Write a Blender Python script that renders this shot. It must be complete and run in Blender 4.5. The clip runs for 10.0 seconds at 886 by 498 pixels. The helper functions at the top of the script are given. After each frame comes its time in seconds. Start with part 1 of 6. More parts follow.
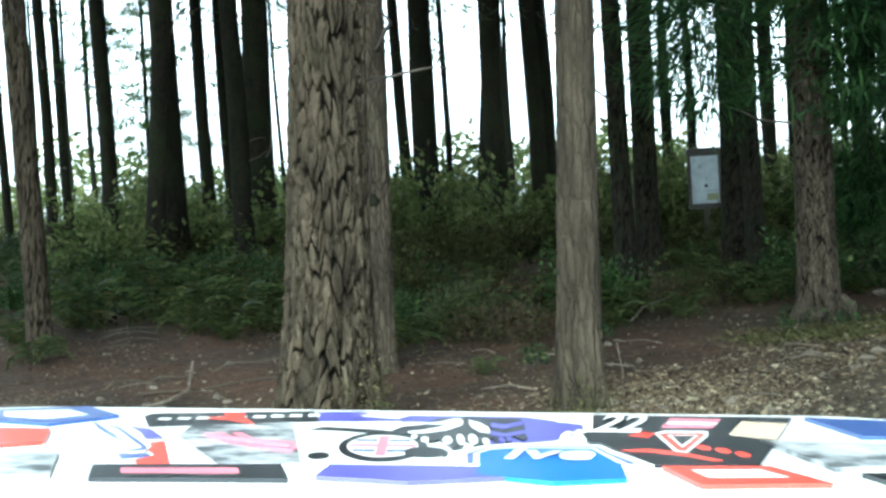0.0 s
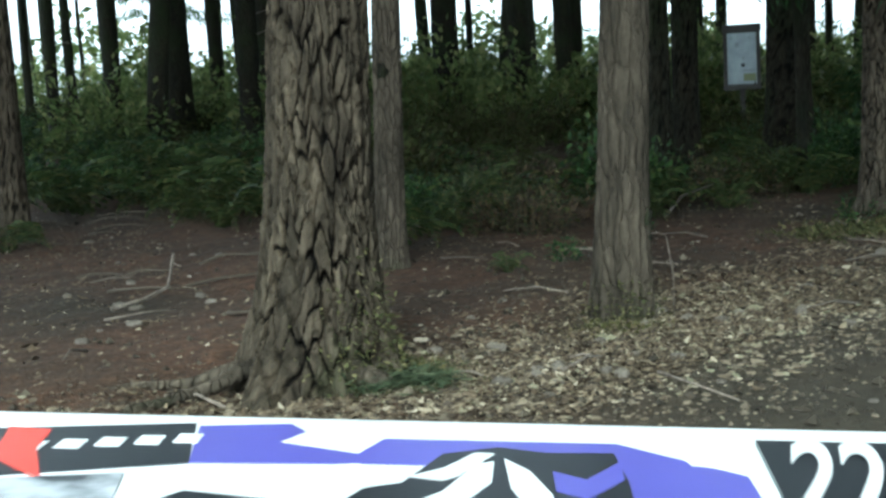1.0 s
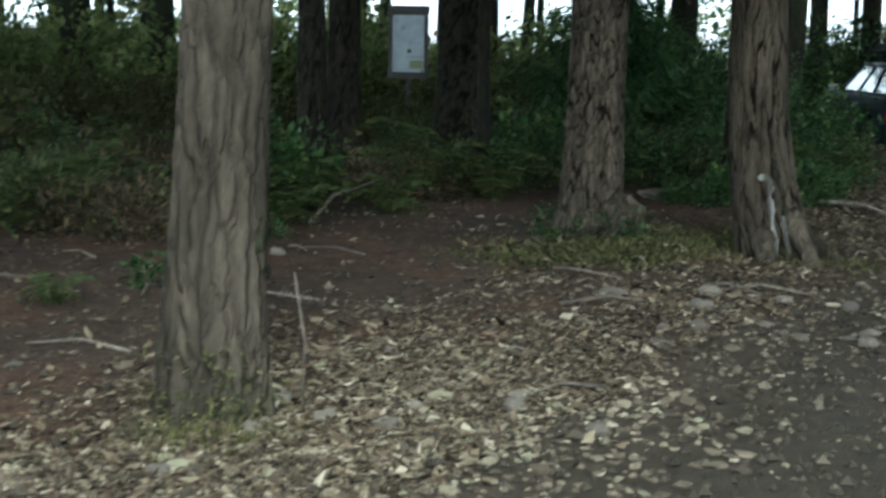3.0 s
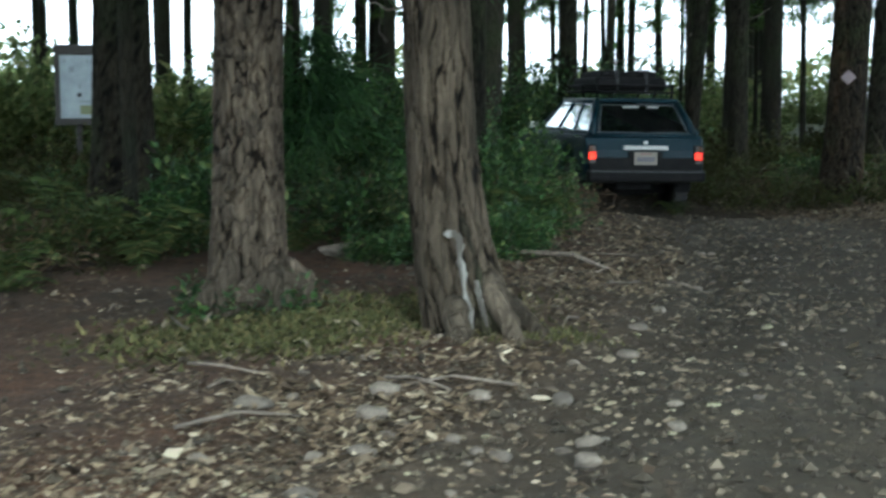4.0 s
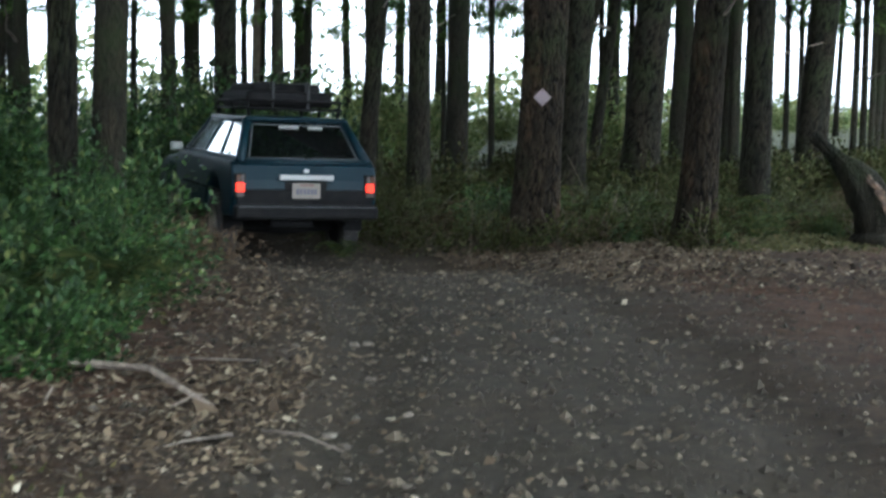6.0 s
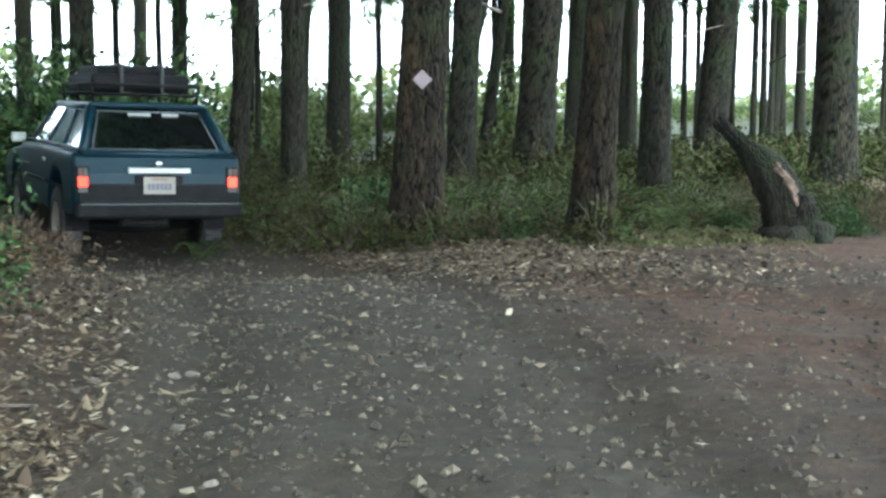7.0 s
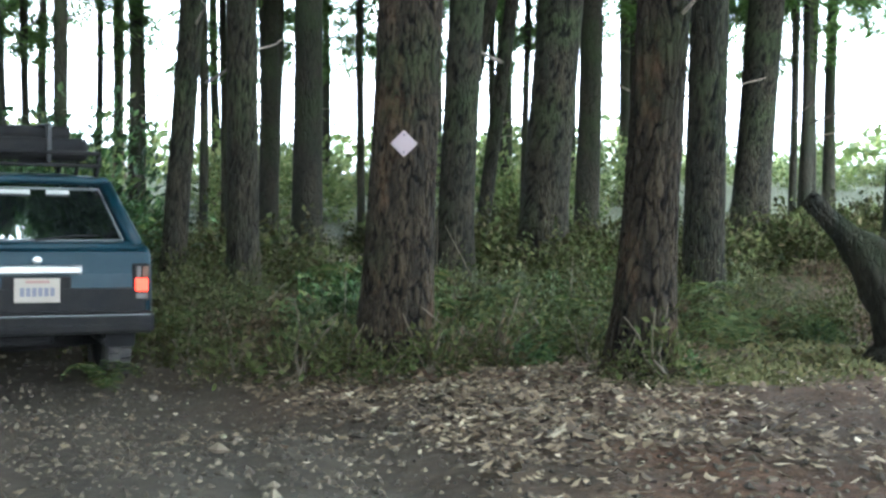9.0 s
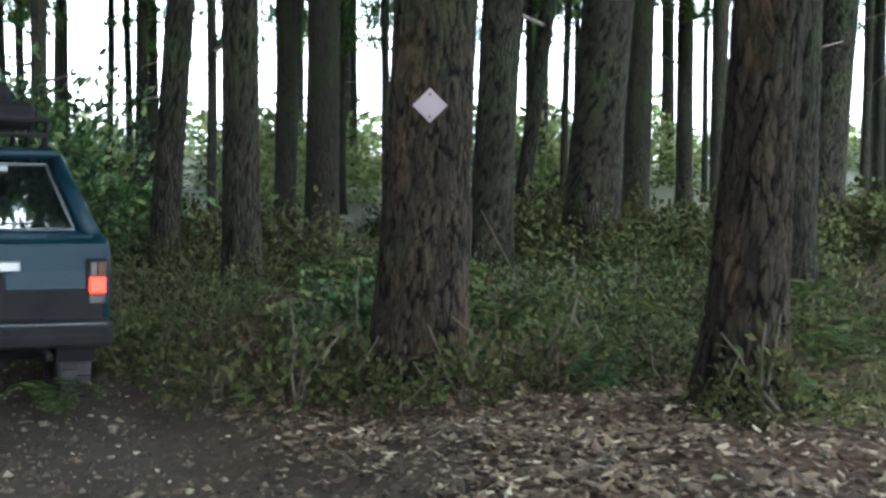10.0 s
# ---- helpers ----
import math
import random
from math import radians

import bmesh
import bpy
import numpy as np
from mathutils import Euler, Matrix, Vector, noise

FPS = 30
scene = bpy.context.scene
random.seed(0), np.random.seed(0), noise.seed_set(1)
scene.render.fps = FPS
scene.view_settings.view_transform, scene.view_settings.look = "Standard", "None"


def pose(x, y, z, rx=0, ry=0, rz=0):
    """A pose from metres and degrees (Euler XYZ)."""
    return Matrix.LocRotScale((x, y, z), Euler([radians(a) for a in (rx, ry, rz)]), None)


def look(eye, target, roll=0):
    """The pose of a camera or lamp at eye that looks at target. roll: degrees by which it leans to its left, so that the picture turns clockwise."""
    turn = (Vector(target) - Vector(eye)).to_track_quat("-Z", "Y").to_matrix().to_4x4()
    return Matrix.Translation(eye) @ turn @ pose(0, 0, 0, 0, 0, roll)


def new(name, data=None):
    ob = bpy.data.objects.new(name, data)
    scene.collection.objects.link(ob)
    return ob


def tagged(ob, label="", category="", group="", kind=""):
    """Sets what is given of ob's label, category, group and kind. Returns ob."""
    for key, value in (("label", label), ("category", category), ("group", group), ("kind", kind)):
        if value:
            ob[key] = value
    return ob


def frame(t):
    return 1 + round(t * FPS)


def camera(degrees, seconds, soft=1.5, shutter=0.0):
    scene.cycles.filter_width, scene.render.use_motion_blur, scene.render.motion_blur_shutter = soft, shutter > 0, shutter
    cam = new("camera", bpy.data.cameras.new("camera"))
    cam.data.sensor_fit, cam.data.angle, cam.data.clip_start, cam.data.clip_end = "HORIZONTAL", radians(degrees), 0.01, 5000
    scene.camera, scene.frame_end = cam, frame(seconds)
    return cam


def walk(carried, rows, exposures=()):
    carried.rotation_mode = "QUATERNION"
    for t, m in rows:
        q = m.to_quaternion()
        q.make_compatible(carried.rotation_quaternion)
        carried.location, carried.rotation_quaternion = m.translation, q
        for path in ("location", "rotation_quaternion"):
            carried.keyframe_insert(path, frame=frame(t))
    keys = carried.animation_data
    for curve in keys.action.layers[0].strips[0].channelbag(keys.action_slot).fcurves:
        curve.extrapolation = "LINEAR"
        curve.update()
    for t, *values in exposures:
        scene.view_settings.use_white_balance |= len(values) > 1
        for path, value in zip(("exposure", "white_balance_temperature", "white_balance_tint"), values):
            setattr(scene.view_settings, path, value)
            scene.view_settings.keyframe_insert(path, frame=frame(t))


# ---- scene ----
# ------------------------------------------------------------------ camera
cam = camera(37.33, 10.0, soft=2.7, shutter=0.2)
PATH = [
    (0, look((0.000, 0.000, 1.365), (0.204, 4.993, 1.183), -3.61)),
    (0.5, look((0.030, 0.524, 1.330), (0.176, 5.512, 1.009), -3.73)),
    (1, look((0.051, 1.146, 1.296), (0.158, 6.106, 0.676), -3.16)),
    (1.5, look((0.080, 1.720, 1.245), (0.294, 6.646, 0.414), -0.29)),
    (2, look((0.129, 2.369, 1.189), (0.581, 7.233, 0.124), 1.54)),
    (2.2, look((0.222, 2.667, 1.141), (0.833, 7.511, 0.065), 1.77)),
    (3.3, look((0.794, 4.061, 1.058), (2.464, 8.737, 0.473), 0.83)),
    (3.5, look((0.937, 4.299, 1.039), (2.786, 8.899, 0.387), 0.97)),
    (4, look((1.401, 4.876, 1.048), (3.782, 9.245, 0.549), -0.07)),
    (4.5, look((1.804, 5.391, 0.986), (4.568, 9.529, 0.500), 0.53)),
    (5, look((2.270, 5.931, 0.955), (5.321, 9.849, 0.370), 1.12)),
    (5.5, look((2.814, 6.361, 1.001), (6.013, 10.161, 0.429), 1.43)),
    (6, look((3.293, 6.832, 1.169), (6.612, 10.543, 0.713), 0.86)),
    (6.2, look((3.468, 7.012, 1.204), (6.913, 10.624, 0.912), 2.49)),
    (7.3, look((4.509, 7.760, 1.103), (8.125, 11.173, 0.578), 0.07)),
    (7.5, look((4.694, 7.977, 1.109), (8.290, 11.439, 0.815), -0.63)),
    (8, look((5.202, 8.519, 1.189), (8.809, 11.981, 1.165), -0.12)),
    (8.5, look((5.793, 9.024, 1.226), (9.417, 12.467, 1.096), 1.25)),
    (9, look((6.367, 9.560, 1.236), (9.987, 12.999, 0.984), 0.56)),
    (9.5, look((6.979, 10.166, 1.209), (10.598, 13.595, 0.826), 0.05)),
    (10, look((7.565, 10.737, 1.199), (11.101, 14.257, 0.875), 0.57)),
]
walk(cam, PATH, [(0.0, 2.0, 5450, -10), (0.5, 1.7, 5450, -10), (1.0, 1.5, 5350, -9), (1.5, 1.35, 5250, -8), (2.2, 1.25, 5250, -7), (3.5, 1.95, 5400, -5), (4.5, 2.2, 5400, -4), (5.5, 2.25, 5450, 2), (6.0, 2.5, 5450, 3),
                 (7.3, 3.75, 5350, -4), (8.4, 4.1, 5350, -4), (9.0, 3.7, 5400, 0), (9.5, 3.3, 5400, 2), (10.0, 3.3, 5400, 4)])

# ------------------------------------------------------------------ light: bright overcast sky
world = bpy.data.worlds.new("overcast_sky")
scene.world = world
world.use_nodes = True
wn, wl = world.node_tree.nodes, world.node_tree.links
sky = wn.new("ShaderNodeTexSky")
sky.sky_type = "NISHITA"
sky.sun_disc = False
sky.sun_elevation, sky.sun_rotation = radians(50), radians(192)
sky.air_density, sky.dust_density, sky.ozone_density = 0.6, 3.0, 0.4
cloud = wn.new("ShaderNodeHueSaturation")
cloud.inputs["Saturation"].default_value, cloud.inputs["Value"].default_value = 0.12, 2.0
wl.new(sky.outputs[0], cloud.inputs["Color"])
wl.new(cloud.outputs[0], wn["Background"].inputs[0])
wn["Background"].inputs[1].default_value = 0.15
sun_data = bpy.data.lights.new("sun", "SUN")
sun_data.energy, sun_data.angle, sun_data.color = 1.2, radians(18), (1.0, 0.96, 0.90)
sun = new("sun", sun_data)
sun.matrix_world = look((-8.3, -31, 49), (0, 8, 0))


# ------------------------------------------------------------------ materials
def mat(name, rough=0.8, metal=0.0, base=(0.5, 0.5, 0.5)):
    m = bpy.data.materials.new(name)
    m.use_nodes = True
    b = m.node_tree.nodes["Principled BSDF"]
    b.inputs["Roughness"].default_value, b.inputs["Metallic"].default_value = rough, metal
    b.inputs["Base Color"].default_value = (*base, 1)
    return m


def nodes_of(m):
    t = m.node_tree
    return t.nodes, t.links, t.nodes["Principled BSDF"]


def noise_tex(m, scale, detail=6, stretch=(1, 1, 1), coords="Object", rough=0.6):
    n, l, _ = nodes_of(m)
    tc, mp, tx = n.new("ShaderNodeTexCoord"), n.new("ShaderNodeMapping"), n.new("ShaderNodeTexNoise")
    mp.inputs["Scale"].default_value = stretch
    tx.inputs["Scale"].default_value, tx.inputs["Detail"].default_value, tx.inputs["Roughness"].default_value = scale, detail, rough
    l.new(tc.outputs[coords], mp.inputs[0])
    l.new(mp.outputs[0], tx.inputs["Vector"])
    return tx.outputs["Fac"]


def ramp(m, fac, stops):
    n, l, _ = nodes_of(m)
    r = n.new("ShaderNodeValToRGB")
    e = r.color_ramp.elements
    while len(e) < len(stops):
        e.new(0.5)
    for k, (p, c) in enumerate(stops):
        e[k].position, e[k].color = p, (*c, 1)
    l.new(fac, r.inputs[0])
    return r.outputs[0]


def mixed(m, fac, a, b, mode="MIX"):
    n, l, _ = nodes_of(m)
    x = n.new("ShaderNodeMix")
    x.data_type, x.blend_type = "RGBA", mode
    for sock, v in ((x.inputs[0], fac), (x.inputs[6], a), (x.inputs[7], b)):
        if isinstance(v, (int, float)):
            sock.default_value = v
        elif isinstance(v, tuple):
            sock.default_value = (*v, 1)
        else:
            l.new(v, sock)
    return x.outputs[2]


def bump(m, fac, strength, distance):
    n, l, b = nodes_of(m)
    x = n.new("ShaderNodeBump")
    x.inputs["Strength"].default_value, x.inputs["Distance"].default_value = strength, distance
    l.new(fac, x.inputs["Height"])
    l.new(x.outputs[0], b.inputs["Normal"])


def colour(m, c):
    n, l, b = nodes_of(m)
    l.new(c, b.inputs["Base Color"])


def vary(m, c, low, high):
    """Multiplies a colour by a random brightness for each object."""
    n, l, _ = nodes_of(m)
    o, r = n.new("ShaderNodeObjectInfo"), n.new("ShaderNodeMapRange")
    r.inputs[3].default_value, r.inputs[4].default_value = low, high
    l.new(o.outputs["Random"], r.inputs[0])
    g = n.new("ShaderNodeCombineColor")
    for k in range(3):
        l.new(r.outputs[0], g.inputs[k])
    return mixed(m, 1.0, c, g.outputs[0], "MULTIPLY")


def island(m, stops):
    n, l, _ = nodes_of(m)
    g = n.new("ShaderNodeNewGeometry")
    return ramp(m, g.outputs["Random Per Island"], stops)


def bark_material(name, dark, light, moss, mossy=0.6, cracks=0.95, plates=(17, 17, 2.8), peeled=None):
    m = mat(name, 0.95)
    nodes_of(m)[2].inputs["Specular IOR Level"].default_value = 0.12
    f = noise_tex(m, 9, 8, (1, 1, 0.22))
    c = ramp(m, f, [(0.32, dark), (0.5, tuple((a + b) / 2 for a, b in zip(dark, light))), (0.68, light)])
    fine = noise_tex(m, 60, 4, (1, 1, 0.4))
    c = mixed(m, 0.5, c, ramp(m, fine, [(0.3, (0.45, 0.45, 0.45)), (0.7, (1.25, 1.2, 1.15))]), "MULTIPLY")
    big = noise_tex(m, 1.3, 5)
    n, l, _ = nodes_of(m)
    tc, mp, vo = n.new("ShaderNodeTexCoord"), n.new("ShaderNodeMapping"), n.new("ShaderNodeTexVoronoi")
    vo.feature = "DISTANCE_TO_EDGE"
    mp.inputs["Scale"].default_value = plates
    wob = n.new("ShaderNodeVectorMath")
    wob.operation = "MULTIPLY_ADD"
    wob.inputs[1].default_value = (1.5, 1.5, 1.3)
    l.new(tc.outputs["Object"], mp.inputs[0])
    nz = n.new("ShaderNodeTexNoise")
    nz.inputs["Scale"].default_value = 5
    nz.inputs["Detail"].default_value = 5
    l.new(tc.outputs["Object"], nz.inputs["Vector"])
    l.new(nz.outputs["Color"], wob.inputs[0])
    l.new(mp.outputs[0], wob.inputs[2])
    l.new(wob.outputs[0], vo.inputs["Vector"])
    vo.inputs["Scale"].default_value = 1.0
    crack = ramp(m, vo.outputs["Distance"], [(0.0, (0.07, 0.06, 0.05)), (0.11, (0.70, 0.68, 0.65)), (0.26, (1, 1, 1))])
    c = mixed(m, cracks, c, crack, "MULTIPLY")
    c = mixed(m, ramp(m, big, [(mossy, (0, 0, 0)), (mossy + 0.15, (0.7, 0.7, 0.7))]), c, moss)
    # bark painted darker inside the furrows: their dark cork and the shade there
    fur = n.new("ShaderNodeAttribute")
    fur.attribute_name = "furrow_dark"
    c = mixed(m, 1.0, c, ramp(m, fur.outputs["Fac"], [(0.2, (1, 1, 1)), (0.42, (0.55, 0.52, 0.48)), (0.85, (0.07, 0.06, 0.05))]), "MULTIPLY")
    pl = n.new("ShaderNodeAttribute")
    pl.attribute_name = "plate"
    c = mixed(m, 0.75, c, ramp(m, pl.outputs["Fac"], [(0.0, (1, 1, 1)), (0.08, (0.62, 0.60, 0.58)), (0.5, (0.95, 0.93, 0.90)), (1.0, (1.35, 1.32, 1.28))]), "MULTIPLY")
    if peeled:
        c = mixed(m, ramp(m, noise_tex(m, 2.6, 7, (1, 1, 0.55), rough=0.7), [(0.52, (0, 0, 0)), (0.66, (0.42, 0.42, 0.42))]), c, peeled)
    colour(m, vary(m, c, 0.75, 1.2))
    bump(m, mixed(m, 0.6, mixed(m, 0.35, f, fine), crack), 1.0, 0.02)
    return m


M_BARK = bark_material("fir_bark", (0.026, 0.021, 0.015), (0.118, 0.096, 0.068), (0.046, 0.052, 0.024), 0.57, 0.4)
M_BARK_GREY = bark_material("grey_bark", (0.034, 0.028, 0.021), (0.120, 0.097, 0.072), (0.055, 0.062, 0.03), 0.55, 0.5, (30, 30, 7))
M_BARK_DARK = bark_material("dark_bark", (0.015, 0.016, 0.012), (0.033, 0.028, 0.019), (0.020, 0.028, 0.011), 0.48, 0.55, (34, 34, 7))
M_BARK_RED = bark_material("reddish_bark", (0.015, 0.013, 0.010), (0.047, 0.037, 0.025), (0.023, 0.031, 0.013), 0.50, 0.6, (30, 30, 6), (0.11, 0.062, 0.033))

M_BARK_SMOOTH = bark_material("smooth_grey_brown_bark", (0.032, 0.026, 0.019), (0.112, 0.091, 0.066), (0.05, 0.052, 0.026), 0.55, 0.3, (22, 22, 4))

M_GROUND = mat("forest_floor", 0.97)
nodes_of(M_GROUND)[2].inputs["Specular IOR Level"].default_value = 0.3
_a = noise_tex(M_GROUND, 0.55, 6)
_b = noise_tex(M_GROUND, 14, 8)
_c = noise_tex(M_GROUND, 60, 4)
_soil = ramp(M_GROUND, _a, [(0.32, (0.030, 0.022, 0.013)), (0.45, (0.045, 0.027, 0.015)), (0.58, (0.064, 0.033, 0.017)), (0.74, (0.040, 0.027, 0.015))])
_soil = mixed(M_GROUND, 0.7, _soil, ramp(M_GROUND, _b, [(0.3, (0.4, 0.38, 0.36)), (0.7, (1.6, 1.55, 1.5))]), "MULTIPLY")
_soil = mixed(M_GROUND, 0.6, _soil, ramp(M_GROUND, _c, [(0.35, (0.4, 0.4, 0.4)), (0.68, (1.8, 1.75, 1.7))]), "MULTIPLY")
# the wheel track is packed, greyer soil
_n, _l, _ = nodes_of(M_GROUND)
_at = _n.new("ShaderNodeAttribute")
_at.attribute_name = "packed"
_soil = mixed(M_GROUND, _at.outputs["Fac"], _soil, mixed(M_GROUND, 0.6, (0.042, 0.035, 0.023), ramp(M_GROUND, _b, [(0.3, (0.5, 0.5, 0.5)), (0.7, (1.4, 1.4, 1.35))]), "MULTIPLY"))
# far from the track the soil gives way to grass
_tc, _len, _rng = _n.new("ShaderNodeTexCoord"), _n.new("ShaderNodeVectorMath"), _n.new("ShaderNodeMapRange")
_len.operation = "DISTANCE"
_len.inputs[1].default_value = (4, 8, 0)
_l.new(_tc.outputs["Object"], _len.inputs[0])
_l.new(_len.outputs["Value"], _rng.inputs[0])
_rng.inputs[1].default_value, _rng.inputs[2].default_value = 16, 30
_grass = ramp(M_GROUND, _b, [(0.3, (0.03, 0.04, 0.015)), (0.7, (0.10, 0.10, 0.04))])
colour(M_GROUND, mixed(M_GROUND, _rng.outputs[0], _soil, _grass))
bump(M_GROUND, mixed(M_GROUND, 0.5, _b, _c), 0.9, 0.04)


def leaf_material(name, stops, rough=0.45, gloss=0.25, thin=0.0):
    m = mat(name, rough)
    colour(m, island(m, stops))
    n, l, b = nodes_of(m)
    b.inputs["Specular IOR Level"].default_value = gloss
    if thin:
        tr, mx = n.new("ShaderNodeBsdfTranslucent"), n.new("ShaderNodeMixShader")
        l.new(b.inputs["Base Color"].links[0].from_socket, tr.inputs["Color"])
        mx.inputs[0].default_value = thin
        l.new(b.outputs[0], mx.inputs[1])
        l.new(tr.outputs[0], mx.inputs[2])
        l.new(mx.outputs[0], n["Material Output"].inputs[0])
    return m


M_SALAL = leaf_material("salal_leaves", [(0.0, (0.008, 0.020, 0.005)), (0.5, (0.021, 0.046, 0.011)), (0.85, (0.044, 0.080, 0.021)), (1.0, (0.12, 0.14, 0.045))], 0.5, 0.2)
M_LIGHTSHRUB = leaf_material("bright_shrub_leaves", [(0.0, (0.05, 0.075, 0.02)), (0.6, (0.11, 0.14, 0.045)), (1.0, (0.20, 0.20, 0.08))], 0.6, 0.2, 0.35)
M_NEEDLE = leaf_material("conifer_needles", [(0.0, (0.015, 0.035, 0.014)), (0.6, (0.035, 0.075, 0.022)), (1.0, (0.06, 0.11, 0.03))], 0.6, 0.2, 0.4)
# same needles in paler green, the light from behind put into their colour
M_NEEDLE_LIT = leaf_material("lit_green_needles", [(0.0, (0.03, 0.06, 0.015)), (0.6, (0.07, 0.125, 0.025)), (1.0, (0.12, 0.17, 0.04))], 0.6, 0.2, 0.45)
M_FERN = leaf_material("fern_fronds", [(0.0, (0.025, 0.042, 0.012)), (0.6, (0.06, 0.08, 0.024)), (1.0, (0.13, 0.12, 0.045))], 0.6, 0.2, 0.3)
M_MOSS = leaf_material("moss", [(0.0, (0.036, 0.04, 0.013)), (0.6, (0.072, 0.070, 0.024)), (1.0, (0.14, 0.12, 0.05))], 0.9)
M_LITTER = leaf_material("fallen_leaves", [(0.0, (0.030, 0.022, 0.015)), (0.4, (0.065, 0.045, 0.027)), (0.72, (0.125, 0.092, 0.056)), (0.93, (0.22, 0.175, 0.112)), (1.0, (0.38, 0.33, 0.24))], 0.7)
M_OLIVE = leaf_material("olive_leaves", [(0.0, (0.016, 0.021, 0.007)), (0.6, (0.038, 0.045, 0.014)), (1.0, (0.10, 0.098, 0.034))], 0.6)
M_UNDER = leaf_material("thicket_leaves", [(0.0, (0.013, 0.018, 0.007)), (0.3, (0.040, 0.032, 0.016)), (0.5, (0.028, 0.036, 0.012)), (0.85, (0.042, 0.047, 0.016)), (1.0, (0.062, 0.062, 0.023))], 0.8, 0.05)
M_BRACKEN = leaf_material("dead_bracken", [(0.0, (0.03, 0.02, 0.012)), (0.6, (0.075, 0.05, 0.03)), (1.0, (0.15, 0.105, 0.06))], 0.85)
M_STEM = mat("woody_stem", 0.9, 0, (0.06, 0.045, 0.03))
M_TWIG = mat("dead_twig", 0.9)
colour(M_TWIG, vary(M_TWIG, ramp(M_TWIG, noise_tex(M_TWIG, 25, 5), [(0.3, (0.06, 0.046, 0.035)), (0.7, (0.19, 0.155, 0.12))]), 0.6, 1.3))
M_STONE = mat("stone", 0.9)
colour(M_STONE, vary(M_STONE, ramp(M_STONE, noise_tex(M_STONE, 22, 6), [(0.3, (0.08, 0.066, 0.052)), (0.7, (0.20, 0.168, 0.13))]), 0.6, 1.3))
bump(M_STONE, noise_tex(M_STONE, 40, 5), 0.5, 0.01)


# ------------------------------------------------------------------ mesh helpers
def part(name, bm, material, parent=None, label=""):
    me = bpy.data.meshes.new(name)
    bm.to_mesh(me)
    bm.free()
    return part_mesh(name, me, material, parent, label)


def part_mesh(name, me, material, parent=None, label=""):
    if not me.materials:
        me.materials.append(material)
    ob = new(name, me)
    if parent is not None:
        ob.parent = parent
    if label:
        tagged(ob, label)
    return ob


def raw_mesh(name, verts, faces, smooth=False):
    me = bpy.data.meshes.new(name)
    me.from_pydata(verts, [], faces)
    if smooth:
        me.polygons.foreach_set("use_smooth", [True] * len(me.polygons))
    me.update()
    return me


def shade(bm, smooth=True):
    for f in bm.faces:
        f.smooth = smooth
    return bm


def box(sx, sy, sz, x=0, y=0, z=0, bevel=0.0, seg=2):
    bm = bmesh.new()
    bmesh.ops.create_cube(bm, size=1, matrix=Matrix.Translation((x, y, z)) @ Matrix.Diagonal((sx, sy, sz, 1)))
    if bevel:
        bmesh.ops.bevel(bm, geom=bm.edges[:], offset=bevel, segments=seg, affect="EDGES", profile=0.5)
    return bm


def tube(points, radii, seg=8, cap=True):
    """A tapered tube along points."""
    bm = bmesh.new()
    rings = []
    pts = [Vector(p) for p in points]
    for k, p in enumerate(pts):
        d = (pts[min(k + 1, len(pts) - 1)] - pts[max(k - 1, 0)]).normalized()
        q = d.to_track_quat("Z", "Y")
        rings.append([bm.verts.new(p + q @ Vector((radii[k] * math.cos(a), radii[k] * math.sin(a), 0))) for a in [2 * math.pi * i / seg for i in range(seg)]])
    for a, b in zip(rings, rings[1:]):
        for i in range(seg):
            bm.faces.new((a[i], a[(i + 1) % seg], b[(i + 1) % seg], b[i]))
    if cap:
        bm.faces.new(rings[-1])
        bm.faces.new(rings[0][::-1])
    return shade(bm)


def smoothstep(a, b, x):
    t = np.clip((x - a) / (b - a), 0, 1)
    return t * t * (3 - 2 * t)


def fbm(x, y, s):
    """Cheap smooth noise from sines, for arrays."""
    v = 0
    for k, (a, b, p) in enumerate([(1, 0.3, 0.4), (-0.6, 1.1, 1.7), (1.7, 1.3, 2.9), (-2.3, 1.9, 0.8), (3.1, -2.7, 2.2), (4.3, 3.7, 5.1)]):
        v = v + np.sin(a * x * s + b * y * s + p) / (1 + 0.8 * k)
    return v / 2.5


# ------------------------------------------------------------------ ground
TRACK_X = np.array([0.0, 0.1, 0.8, 1.8, 3.3, 4.7, 6.4, 7.6, 8.9, 9.8, 10.2, 10.6, 11.6])
TRACK_Y = np.array([-6.0, 2.0, 4.2, 5.4, 6.9, 8.1, 9.6, 11.0, 12.9, 14.4, 16.2, 18.2, 23.0])


def off_track(x, y):
    """Distance to the middle of the dirt track."""
    best = np.full(np.shape(x), 1e9)
    for k in range(len(TRACK_X) - 1):
        ax, ay, bx, by = TRACK_X[k], TRACK_Y[k], TRACK_X[k + 1], TRACK_Y[k + 1]
        dx, dy = bx - ax, by - ay
        t = np.clip(((x - ax) * dx + (y - ay) * dy) / (dx * dx + dy * dy), 0, 1)
        best = np.minimum(best, np.hypot(x - ax - t * dx, y - ay - t * dy))
    return best


